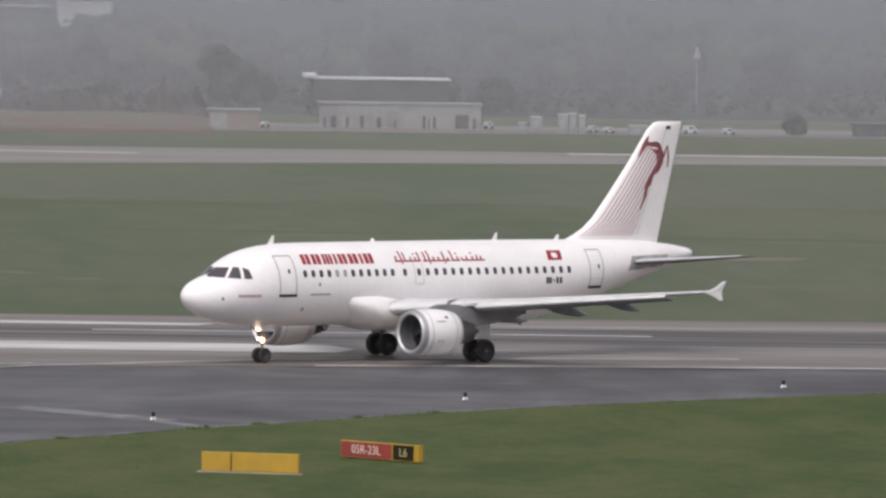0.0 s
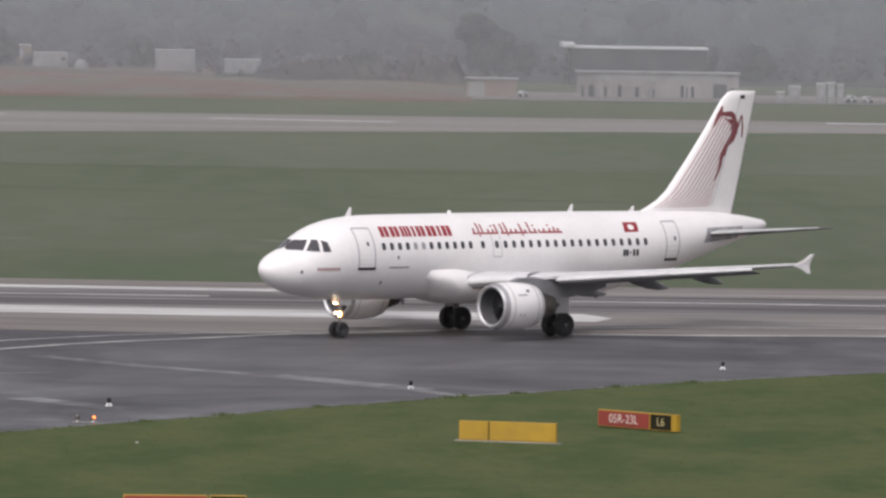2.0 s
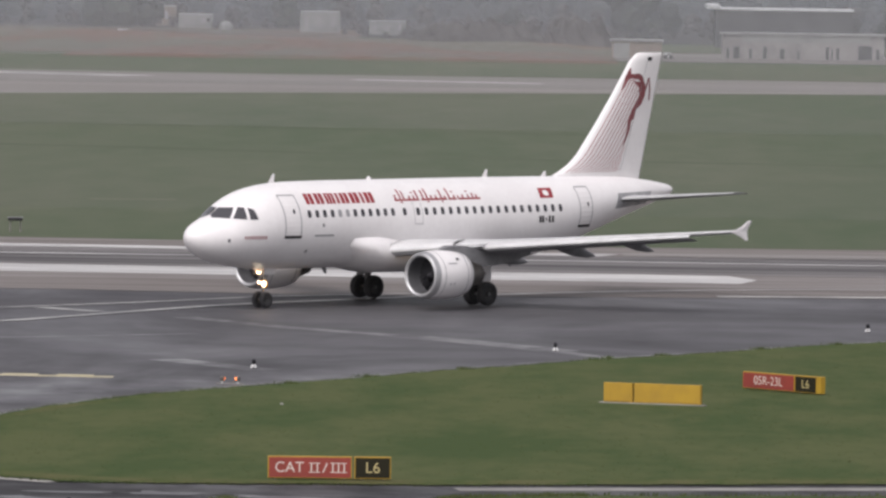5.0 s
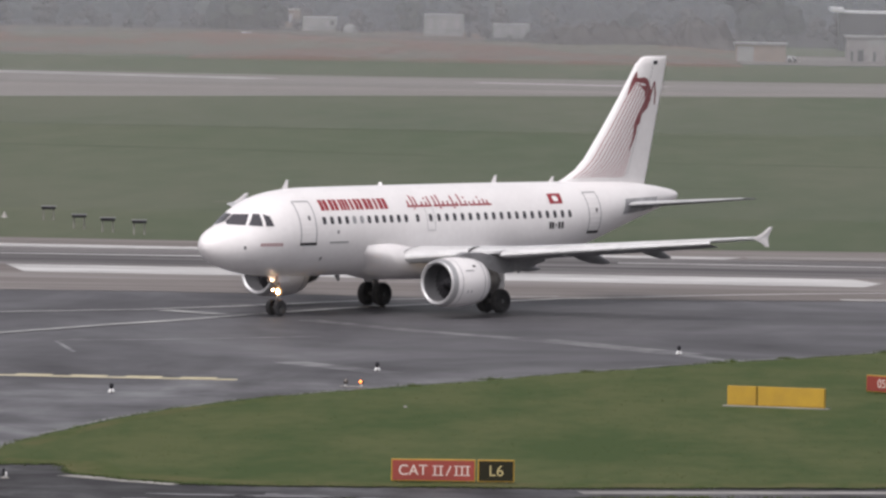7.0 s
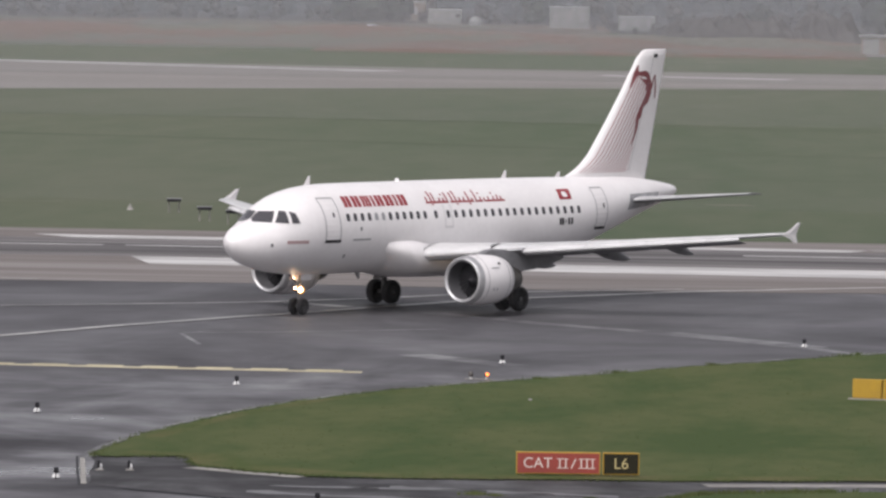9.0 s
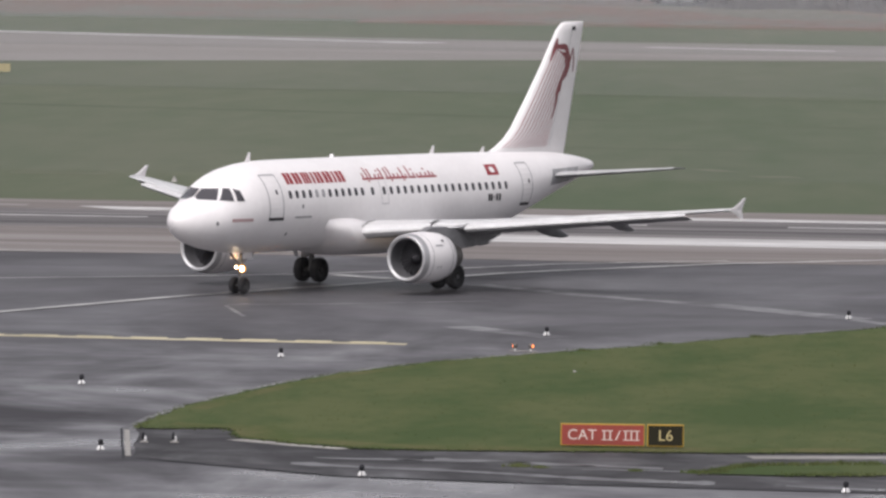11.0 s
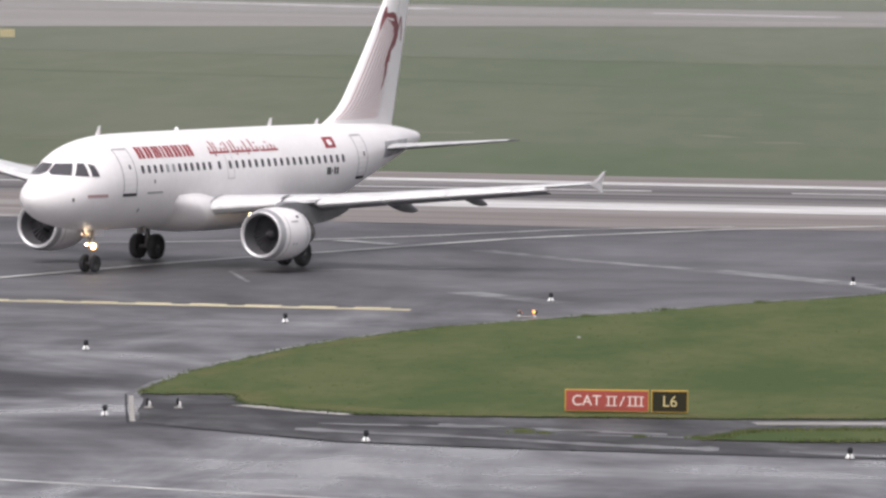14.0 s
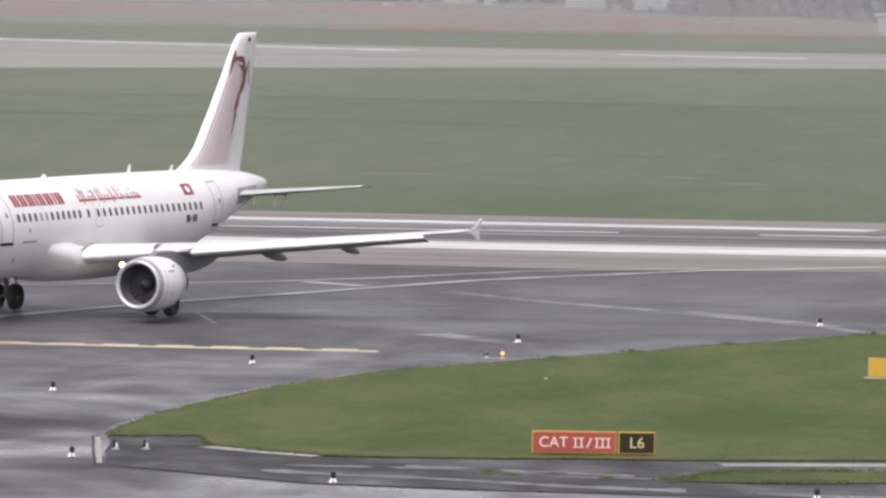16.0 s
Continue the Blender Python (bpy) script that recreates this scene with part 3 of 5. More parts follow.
for side in (1, -1):
    wing = None
    rings = []
    for y in (1.0, 1.9, 3.0, 4.5, 6.4, 8.5, 11.0, 13.5, 15.6, 16.5, 16.75):
        th = 0.15 - 0.045 * min(1, (y - 1.0) / 8)
        rings.append(airfoil(wing_le(y), wing_te(y), side * y, wing_z(y, side), th, 0.03))
    if side < 0:
        rings = [r[::-1] for r in rings]
    v, f = loft(rings)
    wing = put("wing", v, f, M["wing"], airliner, "light grey swept wing", True)
    # slats along the leading edge
    for y0, y1 in ((2.2, 5.0), (6.35, 8.9), (8.92, 11.4), (11.42, 13.9), (13.92, 15.25)):
        vs, fs = [], []
        for y in (y0, (y0 + y1) / 2, y1):
            th = 0.15 - 0.045 * min(1, (y - 1.0) / 8)
            r = airfoil(wing_le(y) - 0.03, wing_te(y), side * y, wing_z(y, side), th * 1.16, 0.03, 24)
            sel = [r[q] for q in (17, 19, 21, 23, 24, 25, 27, 28)]
            vs += [(p[0] + 0.26, p[1], p[2] - (0.03 if y0 < 3 else 0.14)) for p in sel]
        n = 8
        for i in range(2):
            for j in range(n - 1):
                fs.append((i * n + j, i * n + j + 1, (i + 1) * n + j + 1, (i + 1) * n + j))
        # dark strip along the cove, enlarged to paint the shade below the slat
        low = [vs[i * n + n - 1] for i in range(3)]
        cove = low + [(p[0] - 0.55, p[1], p[2] - (0.0 if y0 < 3 else 0.15)) for p in low] + [(p[0] + 0.06, p[1], p[2] - 0.02) for p in low]
        put("slat_cove", cove, [(0, 1, 4, 3), (1, 2, 5, 4), (6, 7, 1, 0), (7, 8, 2, 1)], M["wing_dark"], wing, "dark cove strip with the shade under the slat")
        put("slat", vs, fs, M["slat"], wing, "pale leading-edge slat")
        # dark open ends at the root, beside the pylon and near the tip
        for end, way in ([(vs[:n], 1)] if y0 < 7 and y0 != y1 and y0 in (2.2, 6.35) else []) + ([(vs[-n:], -1)] if y1 in (5.0, 15.25) else []):
            rim = end + [(p[0] + 0.012, p[1] + way * side * 0.09, p[2] + 0.008) for p in end]
            put("slat_end", rim, [(i, i + 1, n + i + 1, n + i) for i in range(n - 1)], M["duct"], wing, "dark slat end")
    # the slat track can and skin panel over the pylon
    for y0, y1, ds, dz in ((5.05, 5.55, 0.25, 0.10), (5.60, 6.28, 0.10, 0.16)):
        p = [at(wing_le(y) + d, side * y, wing_z(y, side) + dz + h) for y in (y0, y1) for d, h in ((ds - 0.2, -0.16), (ds, 0.0), (ds + 0.5, 0.10), (ds + 0.5, -0.25))]
        put("pylon_panel", p, [(0, 1, 5, 4), (1, 2, 6, 5), (3, 0, 4, 7), (0, 3, 2, 1), (4, 5, 6, 7)], M["seal"], wing, "grey panel over the pylon")
    # wing tip fence
    le, te, z = wing_le(16.75), wing_te(16.75), wing_z(16.75, side)
    rings = []
    for dz, a, b in ((-0.40, 1.15, 1.40), (-0.2, 0.80, 1.36), (0.0, 0.20, 1.32), (0.26, 0.88, 1.46), (0.54, 1.38, 1.64)):
        y = side * (16.78 + 0.05 * abs(dz))
        rings.append([at(le + a, y, z + dz), at(le + (a + b) / 2, y + 0.03, z + dz), at(le + b, y, z + dz), at(le + (a + b) / 2, y - 0.03, z + dz)])
    v, f = loft(rings)
    put("wingtip_fence", v, f, M["white"], wing, "white wingtip fence")
    # flap track fairings
    for y in (4.2, 8.3, 11.4):
        k = 1.0 - 0.035 * y
        c = wing_te(y)
        prof = [(-3.2, 0.01), (-2.8, 0.14), (-2.0, 0.27), (-0.8, 0.32), (0.3, 0.24), (0.9, 0.12), (1.25, 0.02)]
        rings = []
        for a, r in prof:
            zz = wing_z(y, side) - 0.56 * k - 0.12 - 0.13 * a
            rings.append([at(c + a * k, side * y + 0.6 * r * k * math.cos(q), zz + 1.2 * r * k * math.sin(q)) for q in [2 * math.pi * j / 14 for j in range(14)]])
        v, f = loft(rings)
        put("flap_fairing", v, f, M["wing_dark"], wing, "grey flap track fairing", True)
    # aileron and flap gaps
    for y0, y1, k in ((2.4, 6.3, 0.80), (6.5, 12.6, 0.76), (12.9, 16.1, 0.74)):
        vs = []
        for y in (y0, y1):
            for q in (k, k + 0.012):
                c = wing_te(y) - wing_le(y)
                r = airfoil(wing_le(y), wing_te(y), side * y, wing_z(y, side), 0.15 - 0.045 * min(1, (y - 1.0) / 8), 0.03, 40)
                best = min(r[:41], key=lambda p: abs((ORIGIN_S - p[0]) - (wing_le(y) + q * c)))
                vs.append((ORIGIN_S - (wing_le(y) + q * c), side * y, best[2] + 0.012))
        put("flap_gap", vs, [(0, 1, 3, 2)], M["wing_dark"], wing)

    # engine
    EY, EZ, ES = 5.75 * side, 1.66, 9.85
    outer = [(0.06, 0.90), (0.015, 0.945), (0.0, 0.985), (0.03, 1.03), (0.12, 1.075), (0.35, 1.125), (0.8, 1.165), (1.3, 1.175), (1.9, 1.15), (2.4, 1.08), (2.72, 0.99), (2.73, 0.96), (2.4, 0.92)]
    c = at(ES, EY, EZ)
    v, f = lathe([(-a, r) for a, r in outer[5:]], 48, "x", c)
    nacelle = put("engine_nacelle", v, f, M["white"], airliner, "white engine nacelle with a bare metal lip", True)
    v, f = lathe([(-a, r) for a, r in [(0.10, 0.875)] + outer[:6]], 48, "x", c)
    put("intake_lip", v, f, M["metal"], nacelle, "bare metal intake lip", True)
    v, f = lathe([(-0.095, 0.876), (-0.3, 0.862), (-0.6, 0.86), (-1.05, 0.87), (-1.06, 0.02)], 48, "x", c)
    put("intake_duct", v, f, M["duct"], nacelle, "grey intake duct", True)
    fan = put("fan", *lathe([(-0.55, 0.01), (-0.62, 0.10), (-0.80, 0.20), (-0.96, 0.26), (-1.0, 0.26)], 24, "x", (0, 0, 0)), M["fan"], nacelle, "dark fan with spinner", True)
    fan.location = c
    blade = None
    for i in range(24):
        a = 2 * math.pi * i / 24
        if blade is None:
            vs = [(-0.86, -0.02, 0.24), (-1.02, 0.06, 0.24), (-0.86, -0.10, 0.855), (-1.02, 0.10, 0.855), (-0.875, -0.02, 0.24), (-1.035, 0.06, 0.24), (-0.875, -0.10, 0.855), (-1.035, 0.10, 0.855)]
            blade = mesh("fan_blade", vs, [(0, 1, 3, 2), (4, 6, 7, 5), (0, 4, 5, 1), (2, 3, 7, 6), (0, 2, 6, 4), (1, 5, 7, 3)], M["fan"])
        b = new("fan_blade", blade)
        b.parent = fan
        b.rotation_euler = (a, 0, 0)
    v, f = lathe([(-2.2, 0.86), (-2.75, 0.74), (-3.3, 0.66), (-3.95, 0.50), (-3.96, 0.46), (-3.5, 0.44)], 36, "x", c)
    put("core_cowl", v, f, M["dark_metal"], nacelle, "heat-stained core cowl", True)
    v, f = lathe([(-3.4, 0.33), (-3.9, 0.29), (-4.4, 0.13), (-4.6, 0.01)], 24, "x", c)
    put("exhaust_cone", v, f, M["dark_metal"], nacelle, "dark exhaust cone", True)
    rings = []
    for s, zlo, zhi, w in ((10.9, 2.70, 2.82, 0.05), (11.6, 2.45, 3.05, 0.20), (12.8, 2.30, 3.05, 0.24), (13.6, 1.95, 2.90, 0.26), (15.0, 2.05, 2.80, 0.24), (16.4, 2.25, 2.75, 0.18), (17.5, 2.50, 2.72, 0.05)):
        rings.append([at(s, EY + w, zlo), at(s, EY + w, zhi - 0.05), at(s, EY, zhi), at(s, EY - w, zhi - 0.05), at(s, EY - w, zlo)])
    v, f = loft(rings)
    put("engine_pylon", v, f, M["wing_dark"], nacelle, "light grey pylon")
    # strake and small markings on the cowl
    a = radians(48)
    ca, sa = math.cos(a), math.sin(a)
    for sgn in ((1,) if side > 0 else (-1,)):
        base = [(1.0, 1.16), (1.9, 1.15), (1.9, 1.42), (1.45, 1.34)]
        vs = []
        for da in (-0.012, 0.012):
            vs += [at(ES + p, EY - sgn * r * math.cos(a + da) * 0.98, EZ + r * math.sin(a + da)) for p, r in base]
        put("nacelle_strake", vs, [(0, 1, 2, 3), (4, 7, 6, 5), (0, 4, 5, 1), (1, 5, 6, 2), (2, 6, 7, 3), (3, 7, 4, 0)], M["white"], nacelle)
    for p0, p1, a0, a1, mt in ((1.55, 1.72, 38, 44, "black"), (0.95, 1.02, -22, -16, "seam"), (1.2, 1.27, -22, -16, "seam"), (0.9, 1.5, 28, 31, "seam")):
        vs = [at(ES + p, EY + side * 1.19 * math.cos(radians(q)), EZ + 1.19 * math.sin(radians(q))) for p, q in ((p0, a0), (p1, a0), (p1, a1), (p0, a1))]
        put("cowl_marking", vs, [(0, 1, 2, 3) if side < 0 else (3, 2, 1, 0)], M[mt], nacelle)
    for p in (0.62, 2.2):
        r = 1.158 if p < 1 else 1.124
        v, f = lathe([(-p, r), (-p - 0.02, r + 0.002), (-p - 0.04, r)], 48, "x", c)
        put("cowl_seam", v, f, M["seam"], nacelle)

    # tailplane: painted dark for its shaded side, pale where the top catches light
    rings = []
    for y in (0.4, 1.2, 3.0, 4.5, 5.75, 5.95):
        rings.append(airfoil(28.1 + (y - 0.4) * 0.70, 32.15 + (y - 0.4) * 0.17, side * y, 4.62 + y * 0.095, 0.09))
    if side < 0:
        rings = [r[::-1] for r in rings]
    v, f = loft(rings)
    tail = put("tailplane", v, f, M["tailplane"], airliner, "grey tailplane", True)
    vs, fs = [], []
    for y in (1.0, 3.0, 4.5, 5.9):
        sel = airfoil(28.1 + (y - 0.4) * 0.70, 32.15 + (y - 0.4) * 0.17, side * y, 4.62 + y * 0.095, 0.09, 0.0, 24)[12:24]
        vs += [(p[0] + 0.02, p[1], p[2] + 0.012) for p in sel]
    for i in range(3):
        for j in range(11):
            fs.append((i * 12 + j, i * 12 + j + 1, i * 12 + 13 + j, i * 12 + 12 + j))
    put("leading_edge", vs, fs, M["tail_lit"], tail, "pale upper front, the lit side put into its colour", True)
    v, f = lathe([(-2.5, 0.74), (-3.0, 0.70), (-3.35, 0.62), (-3.37, 0.55), (-3.0, 0.40), (-3.75, 0.02)], 32, "x", c)
    put("core_nozzle", v, f, M["dark_metal"], nacelle, "heat stained core nozzle", True)
    patch("stabiliser_seal", [(28.3, 4.35), (31.2, 4.55), (31.6, 5.15), (28.6, 5.10)], M["seal"], fuselage, side, 0.012, 6, 4, "grey worn seal plate")

# fin
FIN = [(5.4, 24.45, 31.48, 0.3), (5.9, 24.96, 31.56, 0.3), (6.15, 25.61, 31.63, 0.32), (6.5, 26.31, 31.73, 0.32), (7.0, 26.96, 31.85, 0.31), (8.5, 28.28, 32.23, 0.27), (10.0, 29.51, 32.61, 0.22), (11.6, 30.71, 33.01, 0.16), (11.95, 31.15, 33.09, 0.13), (12.02, 31.45, 33.05, 0.05)]


def fin_at(z):
    for a, b in zip(FIN, FIN[1:]):
        if z <= b[0]:
            k = (z - a[0]) / (b[0] - a[0])
            return [p + (q - p) * k for p, q in zip(a, b)]
    return FIN[-1]


def fin_point(s, z, side, off=0.012):
    _, le, te, half = fin_at(z)
    x = min(1, max(0.0, (s - le) / (te - le)))
    h = 2.0 * half * (1.4845 * math.sqrt(x) - 0.63 * x - 1.758 * x * x + 1.4215 * x**3 - 0.5075 * x**4)
    return at(s, side * (h * 1.0 + off), z)


rings = []
for z, le, te, half in FIN:
    ring = []
    for side in (1, -1):
        xs = [0.5 * (1 - math.cos(math.pi * i / 14)) for i in range(15)]
        if side < 0:
            xs = xs[::-1][1:-1]
        for x in xs:
            h = 2.0 * half * (1.4845 * math.sqrt(x) - 0.63 * x - 1.758 * x * x + 1.4215 * x**3 - 0.5075 * x**4)
            ring.append(at(le + x * (te - le), side * h, z))
    rings.append(ring)
v, f = loft(rings)
fin = put("fin", v, f, M["white"], airliner, "tall white fin with red stripes", True)


def fin_strip(name, pts, widths, material, side):
    vs, fs = [], []
    for i, ((s, z), w) in enumerate(zip(pts, widths)):
        vs += [fin_point(s - w / 2, z, side, 0.014), fin_point(s + w / 2, z, side, 0.014)]
        if i:
            q = (2 * i - 2, 2 * i - 1, 2 * i + 1, 2 * i)
            fs.append(q if side < 0 else q[::-1])
    return put(name, vs, fs, material, fin, "red fin stripe")


HOOK = [(7.35, 30.07), (7.7, 30.22), (8.2, 30.47), (8.6, 30.52), (8.75, 30.67), (9.2, 30.87), (9.45, 31.2), (9.9, 31.5), (10.3, 31.5), (10.55, 31.28), (10.75, 30.92), (10.9, 30.64)]
for side in (1, -1):
    for i in range(18):
        d, wide = (0.42 + 0.285 * i, 0.052) if i < 9 else (2.94 + 0.17 * (i - 9), 0.036)
        pts = []
        for k in range(25):
            z = 6.12 + 0.2 * k
            s = fin_at(z)[1] + d * (1 - 0.035 * (z - 6.1))
            lim = 29.9 + 0.3 * (z - 6.1) if z < 7.4 else np.interp(z, [h[0] for h in HOOK], [h[1] for h in HOOK]) - 0.05
            if s < lim and z < 10.85:
                pts.append((s, z))
        if len(pts) > 1:
            fin_strip("fin_stripe", pts, [wide] * len(pts), M["stripe"], side)
    fin_strip("fin_emblem", [(s, z) for z, s in HOOK], [0.05, 0.14, 0.22, 0.26, 0.40, 0.36, 0.52, 0.50, 0.56, 0.80, 0.90, 0.40], M["red_dark"], side)
    fin_strip("fin_emblem", [(29.98, 10.15), (30.22, 10.5), (30.48, 10.85), (30.66, 11.25)], [0.10, 0.22, 0.34, 0.08], M["red_dark"], side)
    fin_strip("fin_emblem", [(31.72, 10.1), (31.86, 10.4), (32.02, 10.75)], [0.16, 0.14, 0.10], M["red_dark"], side)
    fin_strip("fin_emblem", [(32.10, 9.65), (32.14, 10.2), (32.06, 10.78)], [0.10, 0.13, 0.08], M["red_dark"], side)
    vs, fs = [], []
    for i, (s, z, w) in enumerate(((30.32, 10.72, 0.08), (30.6, 10.86, 0.10), (30.9, 10.84, 0.12), (31.2, 10.84, 0.15), (31.45, 10.70, 0.20), (31.62, 10.45, 0.22))):
        vs += [fin_point(s, z - w, side, 0.016), fin_point(s, z + w, side, 0.016)]
        if i:
            q = (2 * i - 2, 2 * i, 2 * i + 1, 2 * i - 1)
            fs.append(q if side < 0 else q[::-1])
    put("fin_emblem", vs, fs, M["red_dark"], fin, "red fin emblem arch")
    fin_strip("fin_mark", [(32.05, 11.62), (32.1, 11.8)], [0.34, 0.34], M["black"], side)
    # rudder hinge line
    fin_strip("rudder_seam", [(29.95 + 0.36 * (z - 6.2), z) for z in (6.2, 7, 8, 9, 10, 11, 11.8)], [0.03] * 7, M["seam"], side)

# antennas and beacon
for s, h in ((5.35, 0.42), (20.1, 0.42), (24.3, 0.28)):
    vs = []
    for y in (-0.02, 0.02):
        vs += [at(s, y, 5.90), at(s + 0.38, y, 5.90), at(s + 0.42, y * 0.5, 5.93 + h), at(s + 0.30, y * 0.5, 5.93 + h)]
    put("antenna", vs, [(0, 1, 2, 3), (4, 7, 6, 5), (0, 4, 5, 1), (1, 5, 6, 2), (2, 6, 7, 3), (3, 7, 4, 0)], M["white"], airliner, "white blade antenna")

# exhaust of the auxiliary unit in the tail cone
v, f = lathe([(-17.70, 0.16), (-17.78, 0.15), (-17.80, 0.11), (-17.55, 0.10)], 20, "x", (0, 0, 5.17))
put("tail_exhaust", v, f, M["dark_metal"], airliner, "dark tail exhaust ring", True)
v, f = lathe([(0, 0.01), (0.0, 0.11), (0.10, 0.10), (0.16, 0.05), (0.17, 0.01)], 14, "z", at(12.2, 0, 5.97))
put("beacon", v, f, M["white"], airliner, "small pale beacon dome", True)

# drain masts under the belly
for s, y in ((8.55, 0.5), (21.6, 0.35)):
    z = section(s)[1] + 0.05
    vs = []
    for dy in (-0.025, 0.025):
        vs += [at(s, y + dy, z), at(s + 0.3, y + dy, z), at(s + 0.34, y + dy * 0.6, z - 0.30), at(s + 0.20, y + dy * 0.6, z - 0.30)]
    put("drain_mast", vs, [(0, 1, 2, 3), (4, 7, 6, 5), (0, 4, 5, 1), (1, 5, 6, 2), (2, 6, 7, 3), (3, 7, 4, 0)], M["wing_dark"], airliner, "small dark drain mast")

# landing gear
wheels = []


def wheel(leg, x, y, r, w, name="wheel"):
    """A tyre on a rim; it turns about its own y axis."""
    prof = [(-w * 0.30, r * 0.52), (-w * 0.46, r * 0.62), (-w * 0.50, r * 0.80), (-w * 0.42, r * 0.94), (-w * 0.22, r), (w * 0.22, r), (w * 0.42, r * 0.94), (w * 0.50, r * 0.80), (w * 0.46, r * 0.62), (w * 0.30, r * 0.52)]
    v, f = lathe(prof, 32, "y")
    ob = put(name, v, f, M["tyre"], leg, "black rubber tyre", True)
    ob.location = (x, y, r)
    v, f = lathe([(-w * 0.30, r * 0.53), (-w * 0.34, r * 0.42), (-w * 0.16, r * 0.30), (-w * 0.22, 0.02), (w * 0.22, 0.02), (w * 0.16, r * 0.30), (w * 0.34, r * 0.42), (w * 0.30, r * 0.53)], 24, "y")
    put("rim", v, f, M["rim"], ob, "dark wheel rim", True)
    wheels.append((ob, r))
    return ob


nx = ORIGIN_S - 5.07
bm = bmesh.new()
rod(bm, (nx, 0, 0.38), (nx - 0.05, 0, 1.1), 0.07)
rod(bm, (nx - 0.05, 0, 1.0), (nx - 0.15, 0, 2.2), 0.11)
rod(bm, (nx + 0.02, -0.26, 1.12), (nx + 0.02, 0.26, 1.12), 0.04)
rod(bm, (nx, -0.28, 0.38), (nx, 0.28, 0.38), 0.055)
rod(bm, (nx - 0.08, 0, 1.25), (nx + 0.9, 0, 2.0), 0.05)
nose_leg = part("nose_gear_leg", bm, M["strut"], airliner, "grey nose gear leg with twin wheels")
for y in (-0.25, 0.25):
    wheel(nose_leg, nx, y, 0.38, 0.22)
for y in (-0.42, 0.42):
    bm = box(bmesh.new(), nx - 0.5, nx + 0.25, y * 0.8 - 0.012, y * 0.8 + 0.012, 1.58, 1.95, 0.008)
    part("nose_gear_door", bm, M["white"], airliner, "white nose gear door")
for y, z, r in ((0.25, 1.14, 0.125), (-0.08, 1.20, 0.06), (-0.18, 1.64, 0.06)):
    lamp = put("gear_lamp", *lathe([(0.0, 0.01), (0.0, r), (-0.06, r * 0.9), (-0.16, r * 0.4), (-0.2, 0.01)], 20, "x", (nx + 0.16, y, z)), M["lamp"], nose_leg, "bright lit landing lamp", True)
    # added ring that glows in place of the amber glare round the lamp
    put("bezel", *lathe([(0.005, r * 0.92), (0.012, r * 1.15), (0.0, r * 1.42), (-0.08, r * 1.3)], 20, "x", (nx + 0.16, y, z)), M["glare_amber"], lamp, "amber glowing lamp rim", True)
for side in (1, -1):
    y = 3.80 * side
    bm = bmesh.new()
    rod(bm, (0, y, 0.57), (0, y, 1.5), 0.11)
    rod(bm, (0, y, 1.35), (0.05, y + 0.05 * side, 2.7), 0.17)
    rod(bm, (0, y - 0.62, 0.57), (0, y + 0.62, 0.57), 0.09)
    rod(bm, (0, y, 1.6), (0.1, y - 1.7 * side, 2.4), 0.07)
    rod(bm, (-0.28, y, 0.9), (-0.1, y, 1.5), 0.04)
    leg = part("main_gear_leg", bm, M["strut"], airliner, "grey main gear leg with twin wheels")
    for dy in (-0.46, 0.46):
        wheel(leg, 0, y + dy, 0.575, 0.40)
    bm = box(bmesh.new(), -0.55, 0.55, y + 0.20 * side - 0.02, y + 0.20 * side + 0.02, 1.15, 2.55, 0.015)
    part("main_gear_door", bm, M["white"], airliner, "white main gear door")
    lm = put("wing_root_lamp", *lathe([(0.0, 0.01), (0.0, 0.11), (-0.08, 0.10), (-0.3, 0.01)], 16, "x", at(12.75, 3.55 * side, 2.34)), M["lamp_warm"], airliner, "warm lit wing root lamp", True)


TRACKS = [([(-150, 648), (-69, 638), (-33, 627), (0, 611), (60, 605)], 3.5), ([(-20, 560), (-4, 558), (6, 559)], 1.6), ([(-140, 700), (-40, 690), (10, 676)], 2.0)]


# ---- paving edges, markings and grass ----
ISLAND = [(260, 421), (64, 401.5), (47, 392), (38, 385), (27, 375.7), (22.3, 371.1), (16.4, 364.8), (11.6, 359.5), (7.7, 353.6), (4, 348.3), (1.3, 345), (-1.7, 340), (-5, 335.3), (-8.5, 328.9),
          (-11.5, 324.3), (-13.6, 321), (-16, 316.9), (-17.6, 313.1), (-19.5, 308.3), (-21.2, 301.4), (-22.7, 293.5), (-23.8, 287), (-24.3, 279.5), (-24.3, 276.9),
          (-21.1, 277.4), (-20.6, 273.2), (-18.2, 270.8), (-16.2, 269.1), (-13.5, 268.9), (-9.5, 269.4), (-6.7, 269.9), (-3.3, 270.3), (1.2, 271.4), (20, 276), (260, 300)]
SLIVER = [(-4.6, 260.6), (-3.9, 262.8), (-3.2, 264.5), (-1, 265.6), (1.2, 266.4), (20, 270), (260, 292), (260, 285), (20, 265), (1.2, 261.4), (-2, 260.6)]


def ragged(pts, step, amp, seed):
    """Finer outline with a worn, uneven edge."""
    rnd = random.Random(seed)
    out = []
    for (x0, y0), (x1, y1) in zip(pts, pts[1:] + pts[:1]):
        n = max(1, int(math.hypot(x1 - x0, y1 - y0) / step)) if abs(x0) < 70 and abs(x1) < 70 else 1
        for i in range(n):
            k = i / n
            out.append((x0 + (x1 - x0) * k + rnd.uniform(-amp, amp), y0 + (y1 - y0) * k + rnd.uniform(-amp, amp) * 1.6))
    return out


